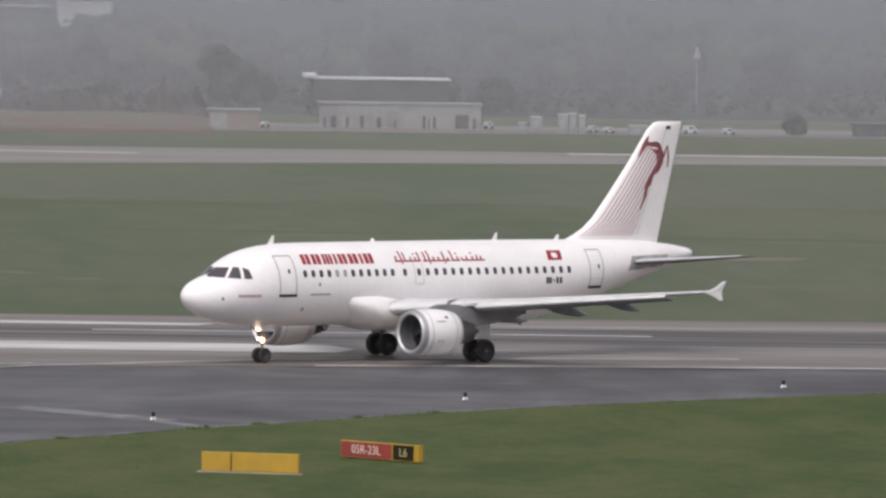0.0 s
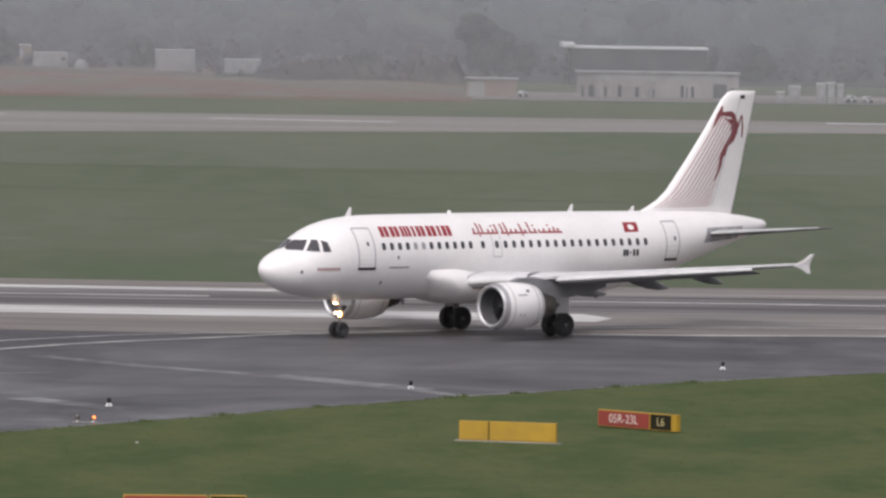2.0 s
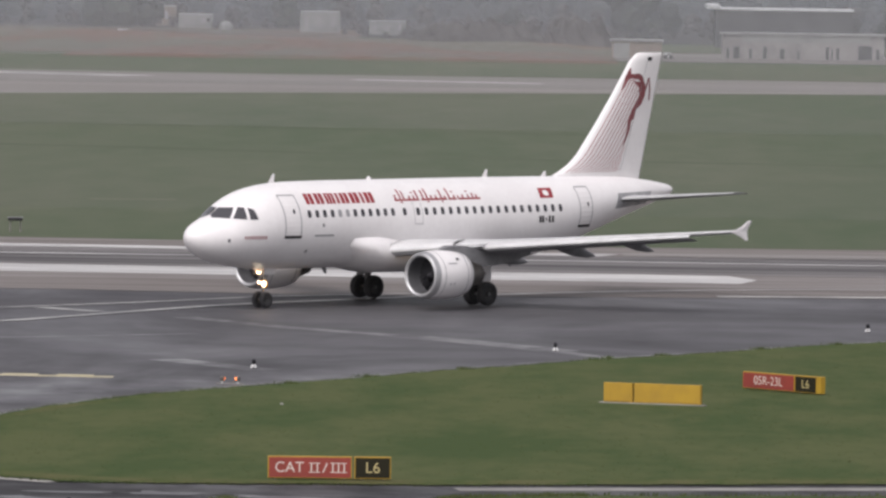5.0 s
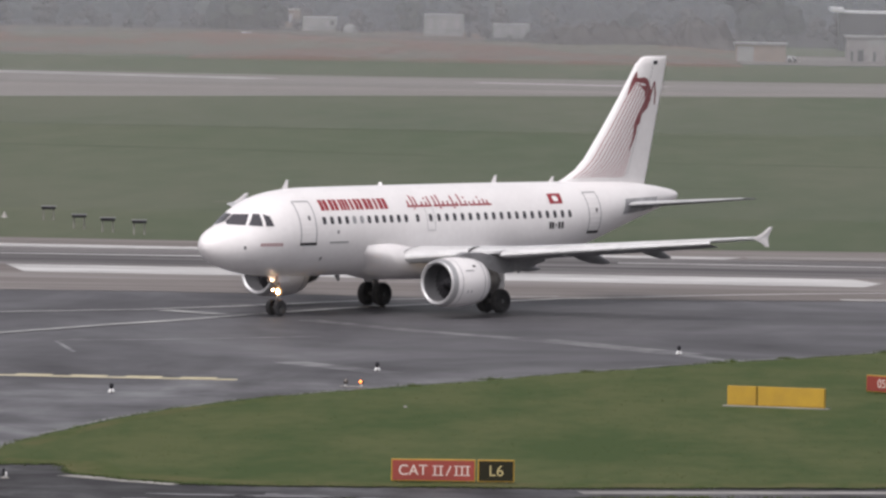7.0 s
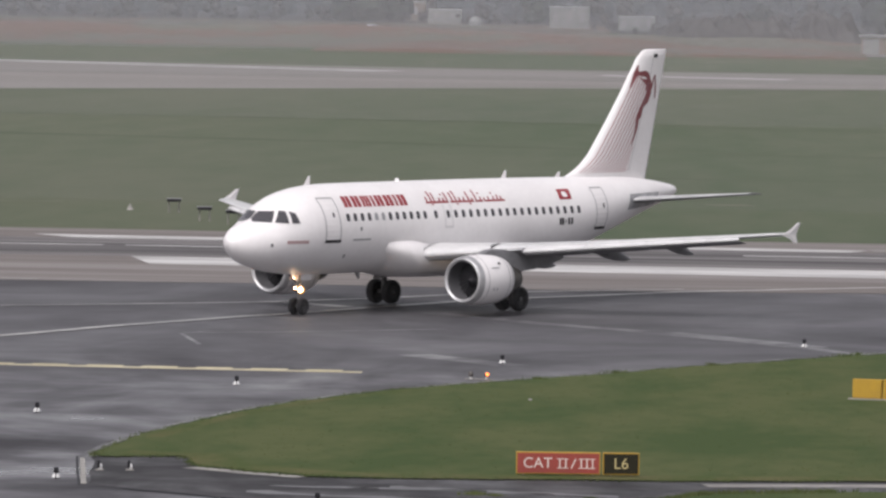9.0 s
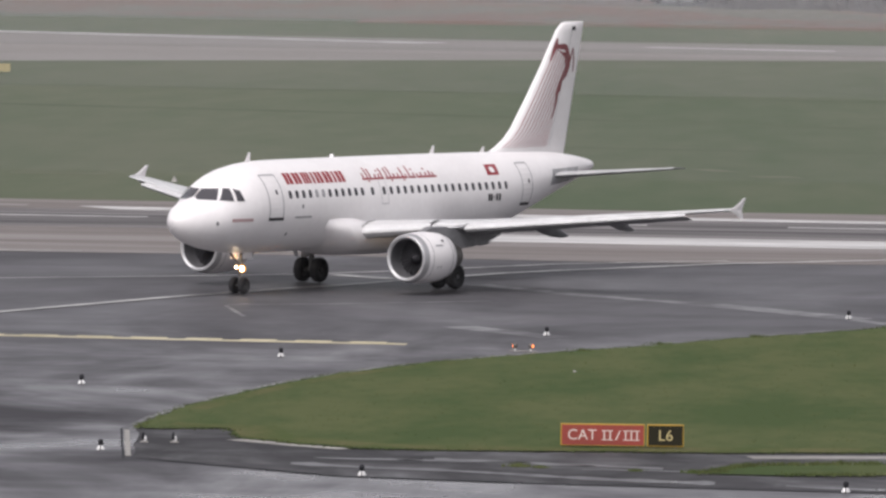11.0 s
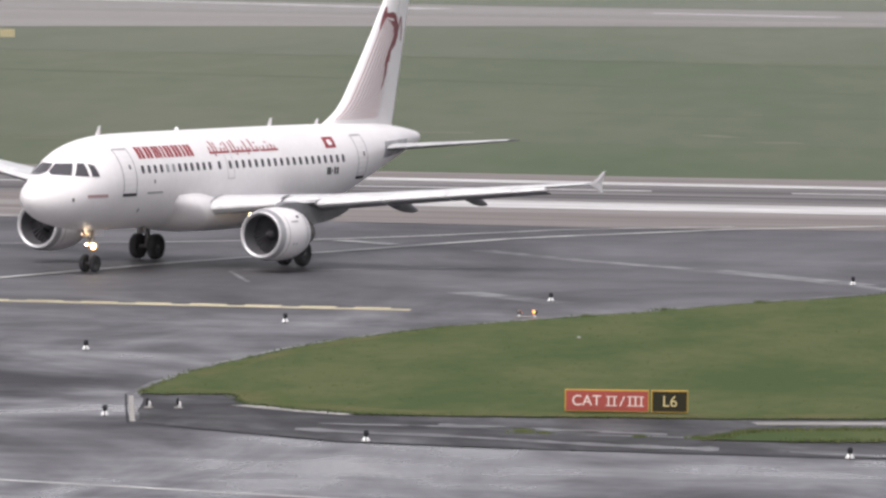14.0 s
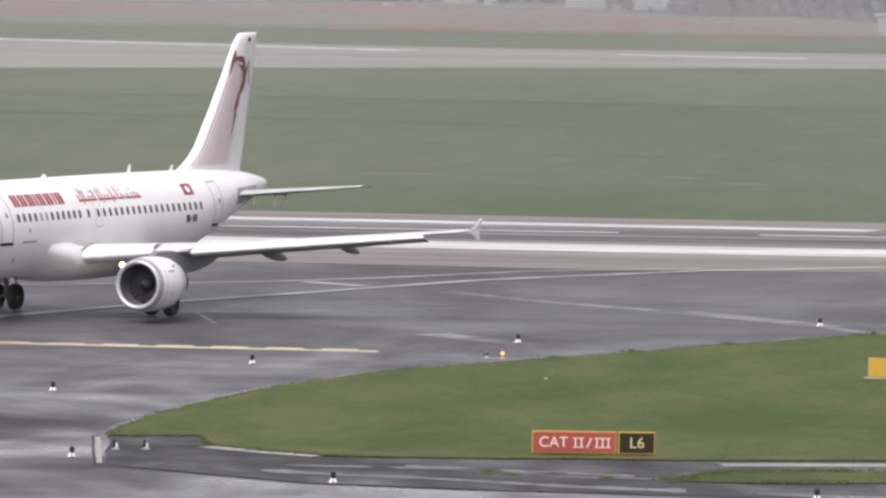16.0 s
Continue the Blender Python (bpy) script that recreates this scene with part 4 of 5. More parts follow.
shoulder = sheet("pavement", ragged([(-24.3, 277.2), (-20.8, 278), (-16, 270), (1, 273), (20, 278), (260, 302), (260, 262), (20, 255.5), (1.2, 254.3), (-5, 255.1), (-10.8, 255.9), (-16.2, 257.3), (-19.5, 260.2), (-22.1, 262.7), (-23.3, 263.8)], 1.0, 0.08, 3), -0.008, M["dark_patch"],
                 "dark wet asphalt shoulder with puddles", "shoulder")
island = sheet("ground", ragged(ISLAND, 0.7, 0.14, 1), 0.03, M["grass_near"], "mown green grass island beside the taxiway", "grass")
sliver = sheet("ground", ragged(SLIVER, 0.7, 0.14, 2), 0.03, M["grass_near"], "narrow strip of rough grass by the shoulder", "grass")

for pts, w in (([(-23.4, 279.0), (-20.4, 278.2), (-19.6, 274.0), (-17.6, 272.0), (-15.8, 270.6), (-13.5, 270.1), (-9.5, 270.5), (-6.7, 271.0), (-3.3, 271.5), (1.2, 272.5), (12, 275.5), (30, 279)], 1.9), ([(-23.0, 287), (-21.6, 296), (-20.2, 303), (-18.4, 309.2), (-15.2, 316.4)], 0.7)):
    ribbon("worn_edge", pts, w, 0.036, M["grass_worn"], island, "worn yellowish grass edge")

# kerb of pale concrete slabs at the island's tip
for i in range(9):
    k = i / 9
    x, y = -24.52 + 1.10 * k, 275.4 - 11.8 * k
    bm = box(bmesh.new(), -0.09, 0.09, -0.62, 0.62, 0, 0.035, 0.008)
    slab = part("slab", bm, M["concrete"], shoulder)
    slab.matrix_local = pose(x, y, -0.008, 0, 0, 6)
ribbon("joint", [(-24.85, 277), (-24.2, 270), (-23.55, 263.4)], 0.07, 0.0, M["black"], shoulder)
ribbon("concrete_strip", [(-20.6, 272.6), (-18.2, 270.3), (-16.6, 269.2)], 0.9, 0.002, M["concrete"], shoulder)
ribbon("concrete_strip", [(-3.2, 268.6), (1.2, 269.6), (30, 276)], 1.3, 0.002, M["concrete"], shoulder)
ribbon("joint", [(-22.1, 262.7), (-19.5, 260.2), (-16.2, 257.3), (-10.8, 255.9), (-5, 255.1), (1.2, 254.3), (30, 253)], 0.35, 0.002, M["black"], shoulder)

lead = [(-56, 303), (-46, 325), (-41, 336), (-36.5, 345.9), (-30.3, 360.0), (-25.8, 368.8), (-23.6, 372.4), (-20.0, 379.6), (-16.4, 386.3), (-14.0, 389.6), (-9.2, 395.3), (-5.8, 399.4), (-2, 402.4), (2.8, 406.4), (8, 409.6), (14, 412), (30, 415)]
ribbon("lead_line", lead, 0.62, 0.012, M["pale_line"], runway, "faded pale guide line")
ribbon("lead_line", [(-60, 362), (-40, 373.5), (-31.8, 378.1), (-25.4, 382.4), (-20.4, 387.9), (-14.2, 396.0), (-6, 402)], 0.40, 0.010, M["pale_line"], runway, "faded pale guide line")
ribbon("edge_line", [(-700, 397.2), (-38, 400.6)], 0.5, 0.010, M["pale_line"], runway)
ribbon("edge_line", [(8, 402.9), (22, 405.4), (33, 406.6), (700, 441)], 1.1, 0.010, M["pale_line"], runway)
ribbon("edge_line", [(3.6, 449.2), (37, 451.6), (700, 480)], 3.6, 0.010, M["pale_strip"], runway, "pale worn runway side stripe")
ribbon("edge_line", [(-700, 455), (-46, 452.6)], 2.6, 0.010, M["pale_strip"], runway, "pale worn runway side stripe")
ribbon("dash", [(-24.3, 382.1), (-21.4, 379.2)], 1.0, 0.010, M["pale_line"], runway)
hold = ribbon("holding_line", [(-70, 331.5), (-34.7, 329.6), (-27.6, 328.9), (-17.9, 328.3)], 1.0, -0.012, M["yellow_line"], taxiway, "yellow holding line")
for i in range(22):
    a = -67.5 + 2.25 * i
    b = a + 1.5
    ya, yb = (331.5 + (a + 70) * -0.0607 + 0.85, 331.5 + (b + 70) * -0.0607 + 0.85)
    if b < -18:
        ribbon("holding_dash", [(a, ya), (b, yb)], 0.8, -0.012, M["yellow_line"], taxiway, "yellow holding dash")
ribbon("guide_line", [(-60, 254.5), (-40, 246.2), (-25.2, 239.9), (-16.5, 236.2), (5, 227)], 0.42, -0.012, M["pale_line"], taxiway, "faded pale guide line")
ribbon("guide_line", [(-1.8, 238.2), (0.2, 237.6), (14, 233)], 0.5, -0.012, M["yellow_line"], taxiway, "faded yellow guide line")


def puddle(x, y, rx, ry, seed, material="puddle", z=-0.014, turn=0.0, name="puddle"):
    rnd = random.Random(seed)
    n = 26
    ph = [rnd.uniform(0, 6.28) for _ in range(4)]
    pts = []
    for j in range(n):
        a = 2 * math.pi * j / n
        k = 1 + 0.22 * math.sin(2 * a + ph[0]) + 0.18 * math.sin(3 * a + ph[1]) + 0.12 * math.sin(5 * a + ph[2])
        px, py = rx * k * math.cos(a), ry * k * math.sin(a)
        pts.append((x + px * math.cos(turn) - py * math.sin(turn), y + px * math.sin(turn) + py * math.cos(turn)))
    return sheet(name, pts, z, M[material], "", parent=taxiway)


# standing water along the shoulder, its sky sheen painted pale
def streak(pts, width, seed, z=0.002):
    """A shallow strip of standing water with an uneven outline."""
    rnd = random.Random(seed)
    ups, downs = [], []
    for (x0, y0), (x1, y1) in zip(pts, pts[1:]):
        n = max(2, int(math.hypot(x1 - x0, y1 - y0) / 0.35))
        for i in range(n):
            x, y = x0 + (x1 - x0) * i / n, y0 + (y1 - y0) * i / n
            h = width * (0.16 + 0.5 * abs(noise.noise(Vector((x * 0.55, seed, 0)))) + 0.35 * abs(noise.noise(Vector((x * 1.7, seed + 5, 0)))))
            ups.append((x, y + h * 1.2 + rnd.uniform(0, 0.1)))
            downs.append((x, y - h * 0.8 - rnd.uniform(0, 0.1)))
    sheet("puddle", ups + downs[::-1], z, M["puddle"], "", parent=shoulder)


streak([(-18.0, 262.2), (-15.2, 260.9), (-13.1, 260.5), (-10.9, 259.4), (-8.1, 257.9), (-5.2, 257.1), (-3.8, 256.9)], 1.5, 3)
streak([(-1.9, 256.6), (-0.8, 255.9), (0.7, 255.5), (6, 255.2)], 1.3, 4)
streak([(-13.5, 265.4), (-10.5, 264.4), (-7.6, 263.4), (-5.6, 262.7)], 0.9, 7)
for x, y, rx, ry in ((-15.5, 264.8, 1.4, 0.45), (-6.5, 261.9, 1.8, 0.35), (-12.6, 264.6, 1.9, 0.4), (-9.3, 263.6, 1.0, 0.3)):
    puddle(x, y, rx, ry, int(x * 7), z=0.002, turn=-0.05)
# wet seams, their sheen put into the pale colour
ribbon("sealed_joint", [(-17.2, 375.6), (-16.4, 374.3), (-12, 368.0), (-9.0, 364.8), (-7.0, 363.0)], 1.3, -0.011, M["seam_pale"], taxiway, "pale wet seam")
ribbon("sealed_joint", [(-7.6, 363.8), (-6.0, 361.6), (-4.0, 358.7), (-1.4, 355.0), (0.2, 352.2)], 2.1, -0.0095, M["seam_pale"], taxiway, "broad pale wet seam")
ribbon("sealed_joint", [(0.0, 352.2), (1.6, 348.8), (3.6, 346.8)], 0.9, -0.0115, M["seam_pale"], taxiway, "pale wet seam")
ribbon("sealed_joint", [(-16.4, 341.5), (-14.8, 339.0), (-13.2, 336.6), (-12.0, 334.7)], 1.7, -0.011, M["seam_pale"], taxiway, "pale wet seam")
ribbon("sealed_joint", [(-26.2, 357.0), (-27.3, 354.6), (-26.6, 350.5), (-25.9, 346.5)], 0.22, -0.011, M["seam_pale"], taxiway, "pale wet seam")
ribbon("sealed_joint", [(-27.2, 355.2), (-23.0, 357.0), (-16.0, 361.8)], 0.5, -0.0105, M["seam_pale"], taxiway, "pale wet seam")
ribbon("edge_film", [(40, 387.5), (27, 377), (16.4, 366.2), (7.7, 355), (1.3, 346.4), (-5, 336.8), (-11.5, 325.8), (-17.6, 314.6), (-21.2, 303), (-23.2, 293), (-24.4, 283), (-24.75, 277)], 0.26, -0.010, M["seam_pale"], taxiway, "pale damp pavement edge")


def blades(name, pts, count, seed, hmin, hmax, label, edge_only=False):
    """Short grass blades in small tufts, as one mesh."""
    rnd = random.Random(seed)
    poly = list(pts)

    def inside(x, y):
        c = False
        for (x0, y0), (x1, y1) in zip(poly, poly[1:] + poly[:1]):
            if (y0 > y) != (y1 > y) and x < (x1 - x0) * (y - y0) / (y1 - y0) + x0:
                c = not c
        return c

    vs, fs = [], []
    tries = 0
    while len(fs) < count and tries < count * 6:
        tries += 1
        if rnd.random() < 0.15 or edge_only:
            i = rnd.randrange(len(poly) - 1)
            k = rnd.random()
            x = poly[i][0] + (poly[i + 1][0] - poly[i][0]) * k + rnd.gauss(0, 0.12)
            y = poly[i][1] + (poly[i + 1][1] - poly[i][1]) * k + rnd.gauss(0, 0.25)
            if abs(x) > 50:
                continue
        else:
            x, y = rnd.uniform(-25, 42), rnd.uniform(258, 392)
            if not inside(x, y):
                continue
        for _ in range(3):
            bx, by = x + rnd.gauss(0, 0.07), y + rnd.gauss(0, 0.10)
            h, a, w = rnd.uniform(hmin, hmax), rnd.uniform(0, 6.28), rnd.uniform(0.012, 0.03)
            lx, ly = rnd.gauss(0, 0.03), rnd.gauss(0, 0.03)
            n = len(vs)
            vs += [(bx - w * math.cos(a), by - w * math.sin(a), 0.02), (bx + w * math.cos(a), by + w * math.sin(a), 0.02), (bx + lx, by + ly, 0.03 + h)]
            fs.append((n, n + 1, n + 2))
    ob = put(name, vs, fs, M["blades"])
    return tagged(ob, label, "grass", kind="stuff")


blades("grass_blades", ISLAND, 26000, 21, 0.015, 0.04, "short green grass blades on the island")
blades("grass_blades", SLIVER, 3500, 22, 0.04, 0.14, "rough grass blades along the shoulder", True)
# low tufts along the island's far edge and a pale stone
vs, fs = [], []
rt = random.Random(77)
for x, y in ((1.7, 345.2), (2.3, 346.6), (-7.7, 330.6), (9.0, 355.6), (-3.8, 337.0), (4.6, 349.4), (12.5, 360.2), (-10.6, 325.2)):
    for j in range(60):
        a, rr, h = rt.uniform(0, 6.28), abs(rt.gauss(0, 0.20)), rt.uniform(0.05, 0.17)
        bx, by = x + rr * math.cos(a) * 1.6, y + rr * math.sin(a)
        n = len(vs)
        vs += [(bx - 0.02, by, 0.02), (bx + 0.02, by, 0.02), (bx + rt.gauss(0, 0.06), by + rt.gauss(0, 0.03), 0.02 + h)]
        fs.append((n, n + 1, n + 2))
tagged(put("grass_tufts", vs, fs, M["blades"]), "taller green grass tufts at the pavement edge", "grass", kind="stuff")
bm = bmesh.new()
bmesh.ops.create_icosphere(bm, subdivisions=2, radius=0.08)
for q in bm.verts:
    q.co *= 1 + 0.3 * noise.noise(q.co * 9)
    q.co.z *= 0.6
stone = tagged(part("stone", bm, M["concrete"], None), "small pale stone lying in the grass", "stone")
stone.matrix_world = pose(-10.5, 311.5, 0.06)
# weeds in the shoulder's crack
vs, fs = [], []
rw_ = random.Random(300)
for x, y, k in ((-10.6, 262.6, 1.0), (-9.9, 262.3, 0.6), (-4.9, 261.2, 0.9), (-6.8, 261.6, 0.5), (-4.0, 261.3, 0.7)):
    for j in range(160):
        a, rr = rw_.uniform(0, 6.28), abs(rw_.gauss(0, 0.15 * k))
        bx, by, h = x + rr * math.cos(a) * 1.6, y + rr * math.sin(a), rw_.uniform(0.04, 0.17) * k
        n = len(vs)
        vs += [(bx - 0.02, by, 0), (bx + 0.02, by, 0), (bx + rw_.gauss(0, 0.06), by, h)]
        fs.append((n, n + 1, n + 2))
tagged(put("weeds", vs, fs, M["blades"]), "low green weeds growing in a pavement crack", "plant", kind="stuff")


# ---- airfield signs ----
def board(sign, x0, x1, z0, z1, face, frame_mat="sign_yellow", name="panel", rim=0.035):
    bm = box(bmesh.new(), x0, x1, -0.10, 0.10, z0, z1, 0.012)
    p = part(name, bm, M[frame_mat], sign)
    bm = box(bmesh.new(), x0 + rim, x1 - rim, -0.112, -0.09, z0 + rim, z1 - rim)
    part("face", bm, M[face], p)
    for x in (x0 + 0.25, x1 - 0.25):
        part("leg", rod(bmesh.new(), (x, 0, 0), (x, 0, z0 + 0.02), 0.035), M["strut"], p)
    return p


def turn_of(a, b):
    return math.degrees(math.atan2(b[1] - a[1], b[0] - a[0]))


# the holding position sign
a, b = (-9.58, 271.4), (-5.48, 271.7)
sign = empty("taxiway_sign", "red and black lit taxiway sign on short legs", "sign", "airfield signs", pose(a[0], a[1], 0.03, 0, 0, turn_of(a, b)))
p = board(sign, 0.0, 2.82, 0.06, 0.80, "sign_red")
legend("CAT", 0.50, M["sign_white"], p, (0.72, -0.116, 0.42))
for i, x in enumerate((1.46, 1.66, 2.18, 2.37, 2.56)):
    part("numeral_bar", box(bmesh.new(), x - 0.022, x + 0.022, -0.120, -0.110, 0.255, 0.585), M["sign_white"], p)
for x0, x1 in ((1.37, 1.75), (2.09, 2.65)):
    for z in (0.255, 0.56):
        part("numeral_bar", box(bmesh.new(), x0, x1, -0.120, -0.110, z, z + 0.028), M["sign_white"], p)
bar = part("numeral_bar", box(bmesh.new(), -0.02, 0.02, -0.120, -0.110, -0.18, 0.18), M["sign_white"], p)
bar.matrix_local = pose(1.92, 0, 0.42, 0, 24, 0)
p = board(sign, 2.90, 4.13, 0.06, 0.80, "sign_black")
legend("L6", 0.52, M["sign_pale"], p, (3.52, -0.116, 0.42))

# the runway sign, seen at an angle
a, b = (7.62, 326.3), (10.62, 322.9)
sign = empty("taxiway_sign", "red and black runway sign with a yellow end", "sign", "airfield signs", pose(a[0], a[1], 0.03, 0, 0, turn_of(a, b)))
p = board(sign, 0.0, 3.05, 0.05, 0.72, "sign_red")
legend("05R-23L", 0.50, M["sign_white"], p, (1.52, -0.116, 0.385))
p = board(sign, 3.07, 4.34, 0.05, 0.72, "sign_black")
legend("L6", 0.48, M["sign_pale"], p, (3.70, -0.116, 0.385))
part("end_cap", box(bmesh.new(), 4.34, 4.62, -0.12, 0.12, 0.05, 0.73, 0.015), M["sign_yellow"], sign)

# the back of another sign
a, b = (1.93, 316.0), (5.80, 314.8)
sign = empty("taxiway_sign", "plain yellow back of a two-panel sign", "sign", "airfield signs", pose(a[0], a[1], 0.03, 0, 0, turn_of(a, b)))
board(sign, 0.0, 1.18, 0.05, 0.80, "sign_yellow", rim=0.05)
board(sign, 1.24, 3.94, 0.05, 0.80, "sign_yellow", rim=0.05)
part("foot_strip", box(bmesh.new(), -0.15, 4.1, -0.2, 0.2, 0.0, 0.04), M["concrete"], sign, "pale concrete footing")

# a small far sign
sign = empty("taxiway_sign", "small yellow sign in the far grass", "sign", "airfield signs", pose(-77, 727, -0.05))
board(sign, 0.0, 1.35, 0.1, 0.85, "sign_dull", "sign_dull")


# ---- elevated edge lights ----
def edge_light():
    ob = empty("edge_light", "small white edge light with a dark lens", "light", "taxiway edge lights")
    v, f = lathe([(0.0, 0.01), (0.0, 0.145), (0.04, 0.145), (0.08, 0.115), (0.14, 0.085), (0.15, 0.01)], 16, "z")
    put("base", v, f, M["light_white"], ob, "white conical base", True)
    v, f = lathe([(0.14, 0.05), (0.17, 0.06), (0.19, 0.085), (0.30, 0.085), (0.35, 0.06), (0.36, 0.01)], 16, "z")
    put("lens", v, f, M["black"], ob, "dark lens cap", True)
    # dark rod added for the shadowed middle of the base
    part("cable", rod(bmesh.new(), (0, -0.15, 0.0), (0, -0.06, 0.16), 0.022, seg=8), M["black"], ob, "dark rod for the shade on the base")
    return ob


first = None
for x, y in ((-22.3, 318.4), (-28.4, 299.8), (-24.6, 266.6), (-15.4, 257.5), (0.0, 254.2), (-12.5, 336.0), (0.0, 352.3), (14.3, 372.0), (30.1, 387.0), (46.5, 401)):
    if first is None:
        first = edge_light()
        first.matrix_basis = pose(x, y, 0.0)
    else:
        copy_thing(first, pose(x, y, 0.0))
for x, y in ((-23.5, 270.5), (-22.5, 270.7)):
    ob = empty("guard_light", "small white light with a reddish base", "light", "guard lights", pose(x, y, -0.005))
    part("foot", box(bmesh.new(), -0.14, 0.14, -0.10, 0.10, 0, 0.04, 0.01), M["concrete"], ob, "pale foot plate")
    v, f = lathe([(0.04, 0.01), (0.04, 0.06), (0.16, 0.055), (0.22, 0.04), (0.23, 0.01)], 14, "z", (0.03, 0, 0))
    put("body", v, f, M["light_white"], ob, "", True)
    v, f = lathe([(0.10, 0.01), (0.10, 0.05), (0.30, 0.05), (0.34, 0.02), (0.345, 0.01)], 14, "z", (-0.03, -0.03, 0))
    put("lens", v, f, M["black"], ob, "dark lens", True)
ob = empty("guard_light", "low unit with two orange-red lamps, turned to look flashing", "light", "guard lights", pose(-12.71, 324.8, -0.01))
part("foot", box(bmesh.new(), -0.86, 0.22, -0.10, 0.10, 0, 0.035, 0.01), M["concrete"], ob)
# flashing lamps, built as added heads that turn their lit lens away
turning = []
for dx in (0.0, -0.63):
    part("post", rod(bmesh.new(), (dx, 0, 0.03), (dx, 0, 0.13), 0.05, 0.04), M["light_white"], ob, "pale lamp post")
    v, f = lathe([(-0.10, 0.01), (-0.10, 0.085), (-0.04, 0.10), (0.06, 0.10), (0.10, 0.07), (0.11, 0.01)], 16, "z")
    head = put("lamp_head", v, f, M["dark_metal"], ob, "dark lamp head, turned in place of flashing", True)
    head.location = (dx, 0, 0.22)
    v, f = lathe([(-0.108, 0.01), (-0.106, 0.045), (-0.098, 0.062), (-0.080, 0.064)], 16, "y")
    put("lens", v, f, M["lamp_red"], head, "glowing orange-red lens", True)
    turning.append(head)

# ---- approach slope indicators beyond the runway ----
for x, y in ((-38.0, 486.5), (-35.3, 475.0), (-33.3, 470.6), (-31.3, 468.0)):
    ob = empty("slope_indicator", "dark low light unit on thin pale legs", "light unit", "approach slope indicators", pose(x, y, -0.06, 0, 0, 4))
    part("housing", box(bmesh.new(), -0.42, 0.42, -0.35, 0.35, 0.66, 0.82, 0.03), M["black"], ob)
    part("lid", box(bmesh.new(), -0.45, 0.45, -0.38, 0.38, 0.82, 0.86), M["wing_dark"], ob, "grey lid")
    for dx in (-0.30, 0.30):
        part("leg", rod(bmesh.new(), (dx, 0, 0), (dx, 0, 0.68), 0.045, seg=8), M["concrete"], ob)
ob = empty("marker", "small white marker cone in the grass", "marker", "", pose(-40.9, 489.5, -0.06))
v, f = lathe([(0.0, 0.22), (0.20, 0.12), (0.36, 0.02)], 14, "z")
put("body", v, f, M["concrete"], ob, "", True)

# worn tracks in the far grass
for pts, w in TRACKS:
    tagged(ribbon("track", pts, w, -0.05, M["track"]), "darker worn track across the grass", "track", kind="structure")

for pts, w in (([(-6.2, 512.4), (-3.5, 513.4)], 3.0), ([(37.4, 514.2), (39.6, 514.8)], 2.6), ([(-30, 520), (-24.5, 521)], 2.4), ([(-9.7, 521.7), (-7.9, 522.5)], 5.0), ([(-52, 500), (-46, 500.6)], 2.0)):
    tagged(ribbon("dry_streak", pts, w, -0.048, M["dry"]), "pale dry streak in the grass", "grass", kind="structure")

tagged(ribbon("bare_streak", [(38.9, 563.9), (41.6, 564.9), (44.8, 564.0)], 7.0, -0.046, M["bare"]), "bare brownish streak in the grass", "grass", kind="structure")

# ---- the far runway ----
far = sheet("runway", [(-400, 700), (-160, 735), (-83, 768), (-30, 805), (20, 831), (59, 846), (160, 872), (400, 900), (400, 925), (160, 895), (63, 893), (21, 893), (-33, 890), (-97, 901), (-160, 916), (-400, 960)], -0.03, M["far_runway"],
            "pale far runway strip", "runway")
ribbon("far_marking", [(-200, 935), (-110, 905), (-72, 886), (-45, 872)], 7, -0.024, M["pale_line"], far)
ribbon("far_marking", [(-22, 868.5), (-2, 862.5)], 3.4, -0.022, M["white_line"], far)
ribbon("far_marking", [(45, 886), (120, 888)], 6, -0.024, M["pale_line"], far)

# ---- beyond: earthworks, sheds, vans ----
def heap(name, x0, x1, y0, y1, height, material, label, seed, nx=70, ny=18, kind="structure", rough=0.25):
    vs, fs = [], []
    for i in range(nx + 1):
        for j in range(ny + 1):
            u, w = i / nx, j / ny
            x, y = x0 + (x1 - x0) * u, y0 + (y1 - y0) * w
            e = min(1, 6 * min(u, 1 - u)) * min(1, 3.5 * min(w, 1 - w))
            h = noise.fractal(Vector((x * 0.05 + seed, y * 0.03, seed)), 1.0, 2.0, 4) * 0.5 + 0.6
            fine = noise.noise(Vector((x * 0.7, y * 0.4, seed))) * rough
            vs.append((x, y + (1 - e) * 0, max(-0.03, e * height * (h + fine)) - (0.03 if e < 0.02 else 0)))
    for i in range(nx):
        for j in range(ny):
            a = i * (ny + 1) + j
            fs.append((a, a + ny + 1, a + ny + 2, a + 1))
    ob = put(name, vs, fs, material, None, "", True)
    return tagged(ob, label, name.split("_")[-1], kind=kind)


heap("soil", -230, -28, 1000, 1188, 1.1, M["soil"], "wide bank of bare brown soil", 6, 120, 24)
heap("soil", -60, 7, 975, 1120, 0.9, M["soil"], "low bank of bare brown soil", 4, 120, 24)
heap("rubble_heap", -21, -1, 1070, 1098, 3.6, M["scrub"], "heap of grey rubble and scrub", 9, kind="stuff", rough=0.6)
heap("rubble_heap", -3, 7.5, 1078, 1100, 4.2, M["scrub"], "heap of pale rubble and scrub", 17, kind="stuff", rough=0.6)
sheet("road", [(7, 992), (200, 996), (200, 1050), (7, 1045)], -0.02, M["runway"], "pale service yard beyond the grass", "yard")


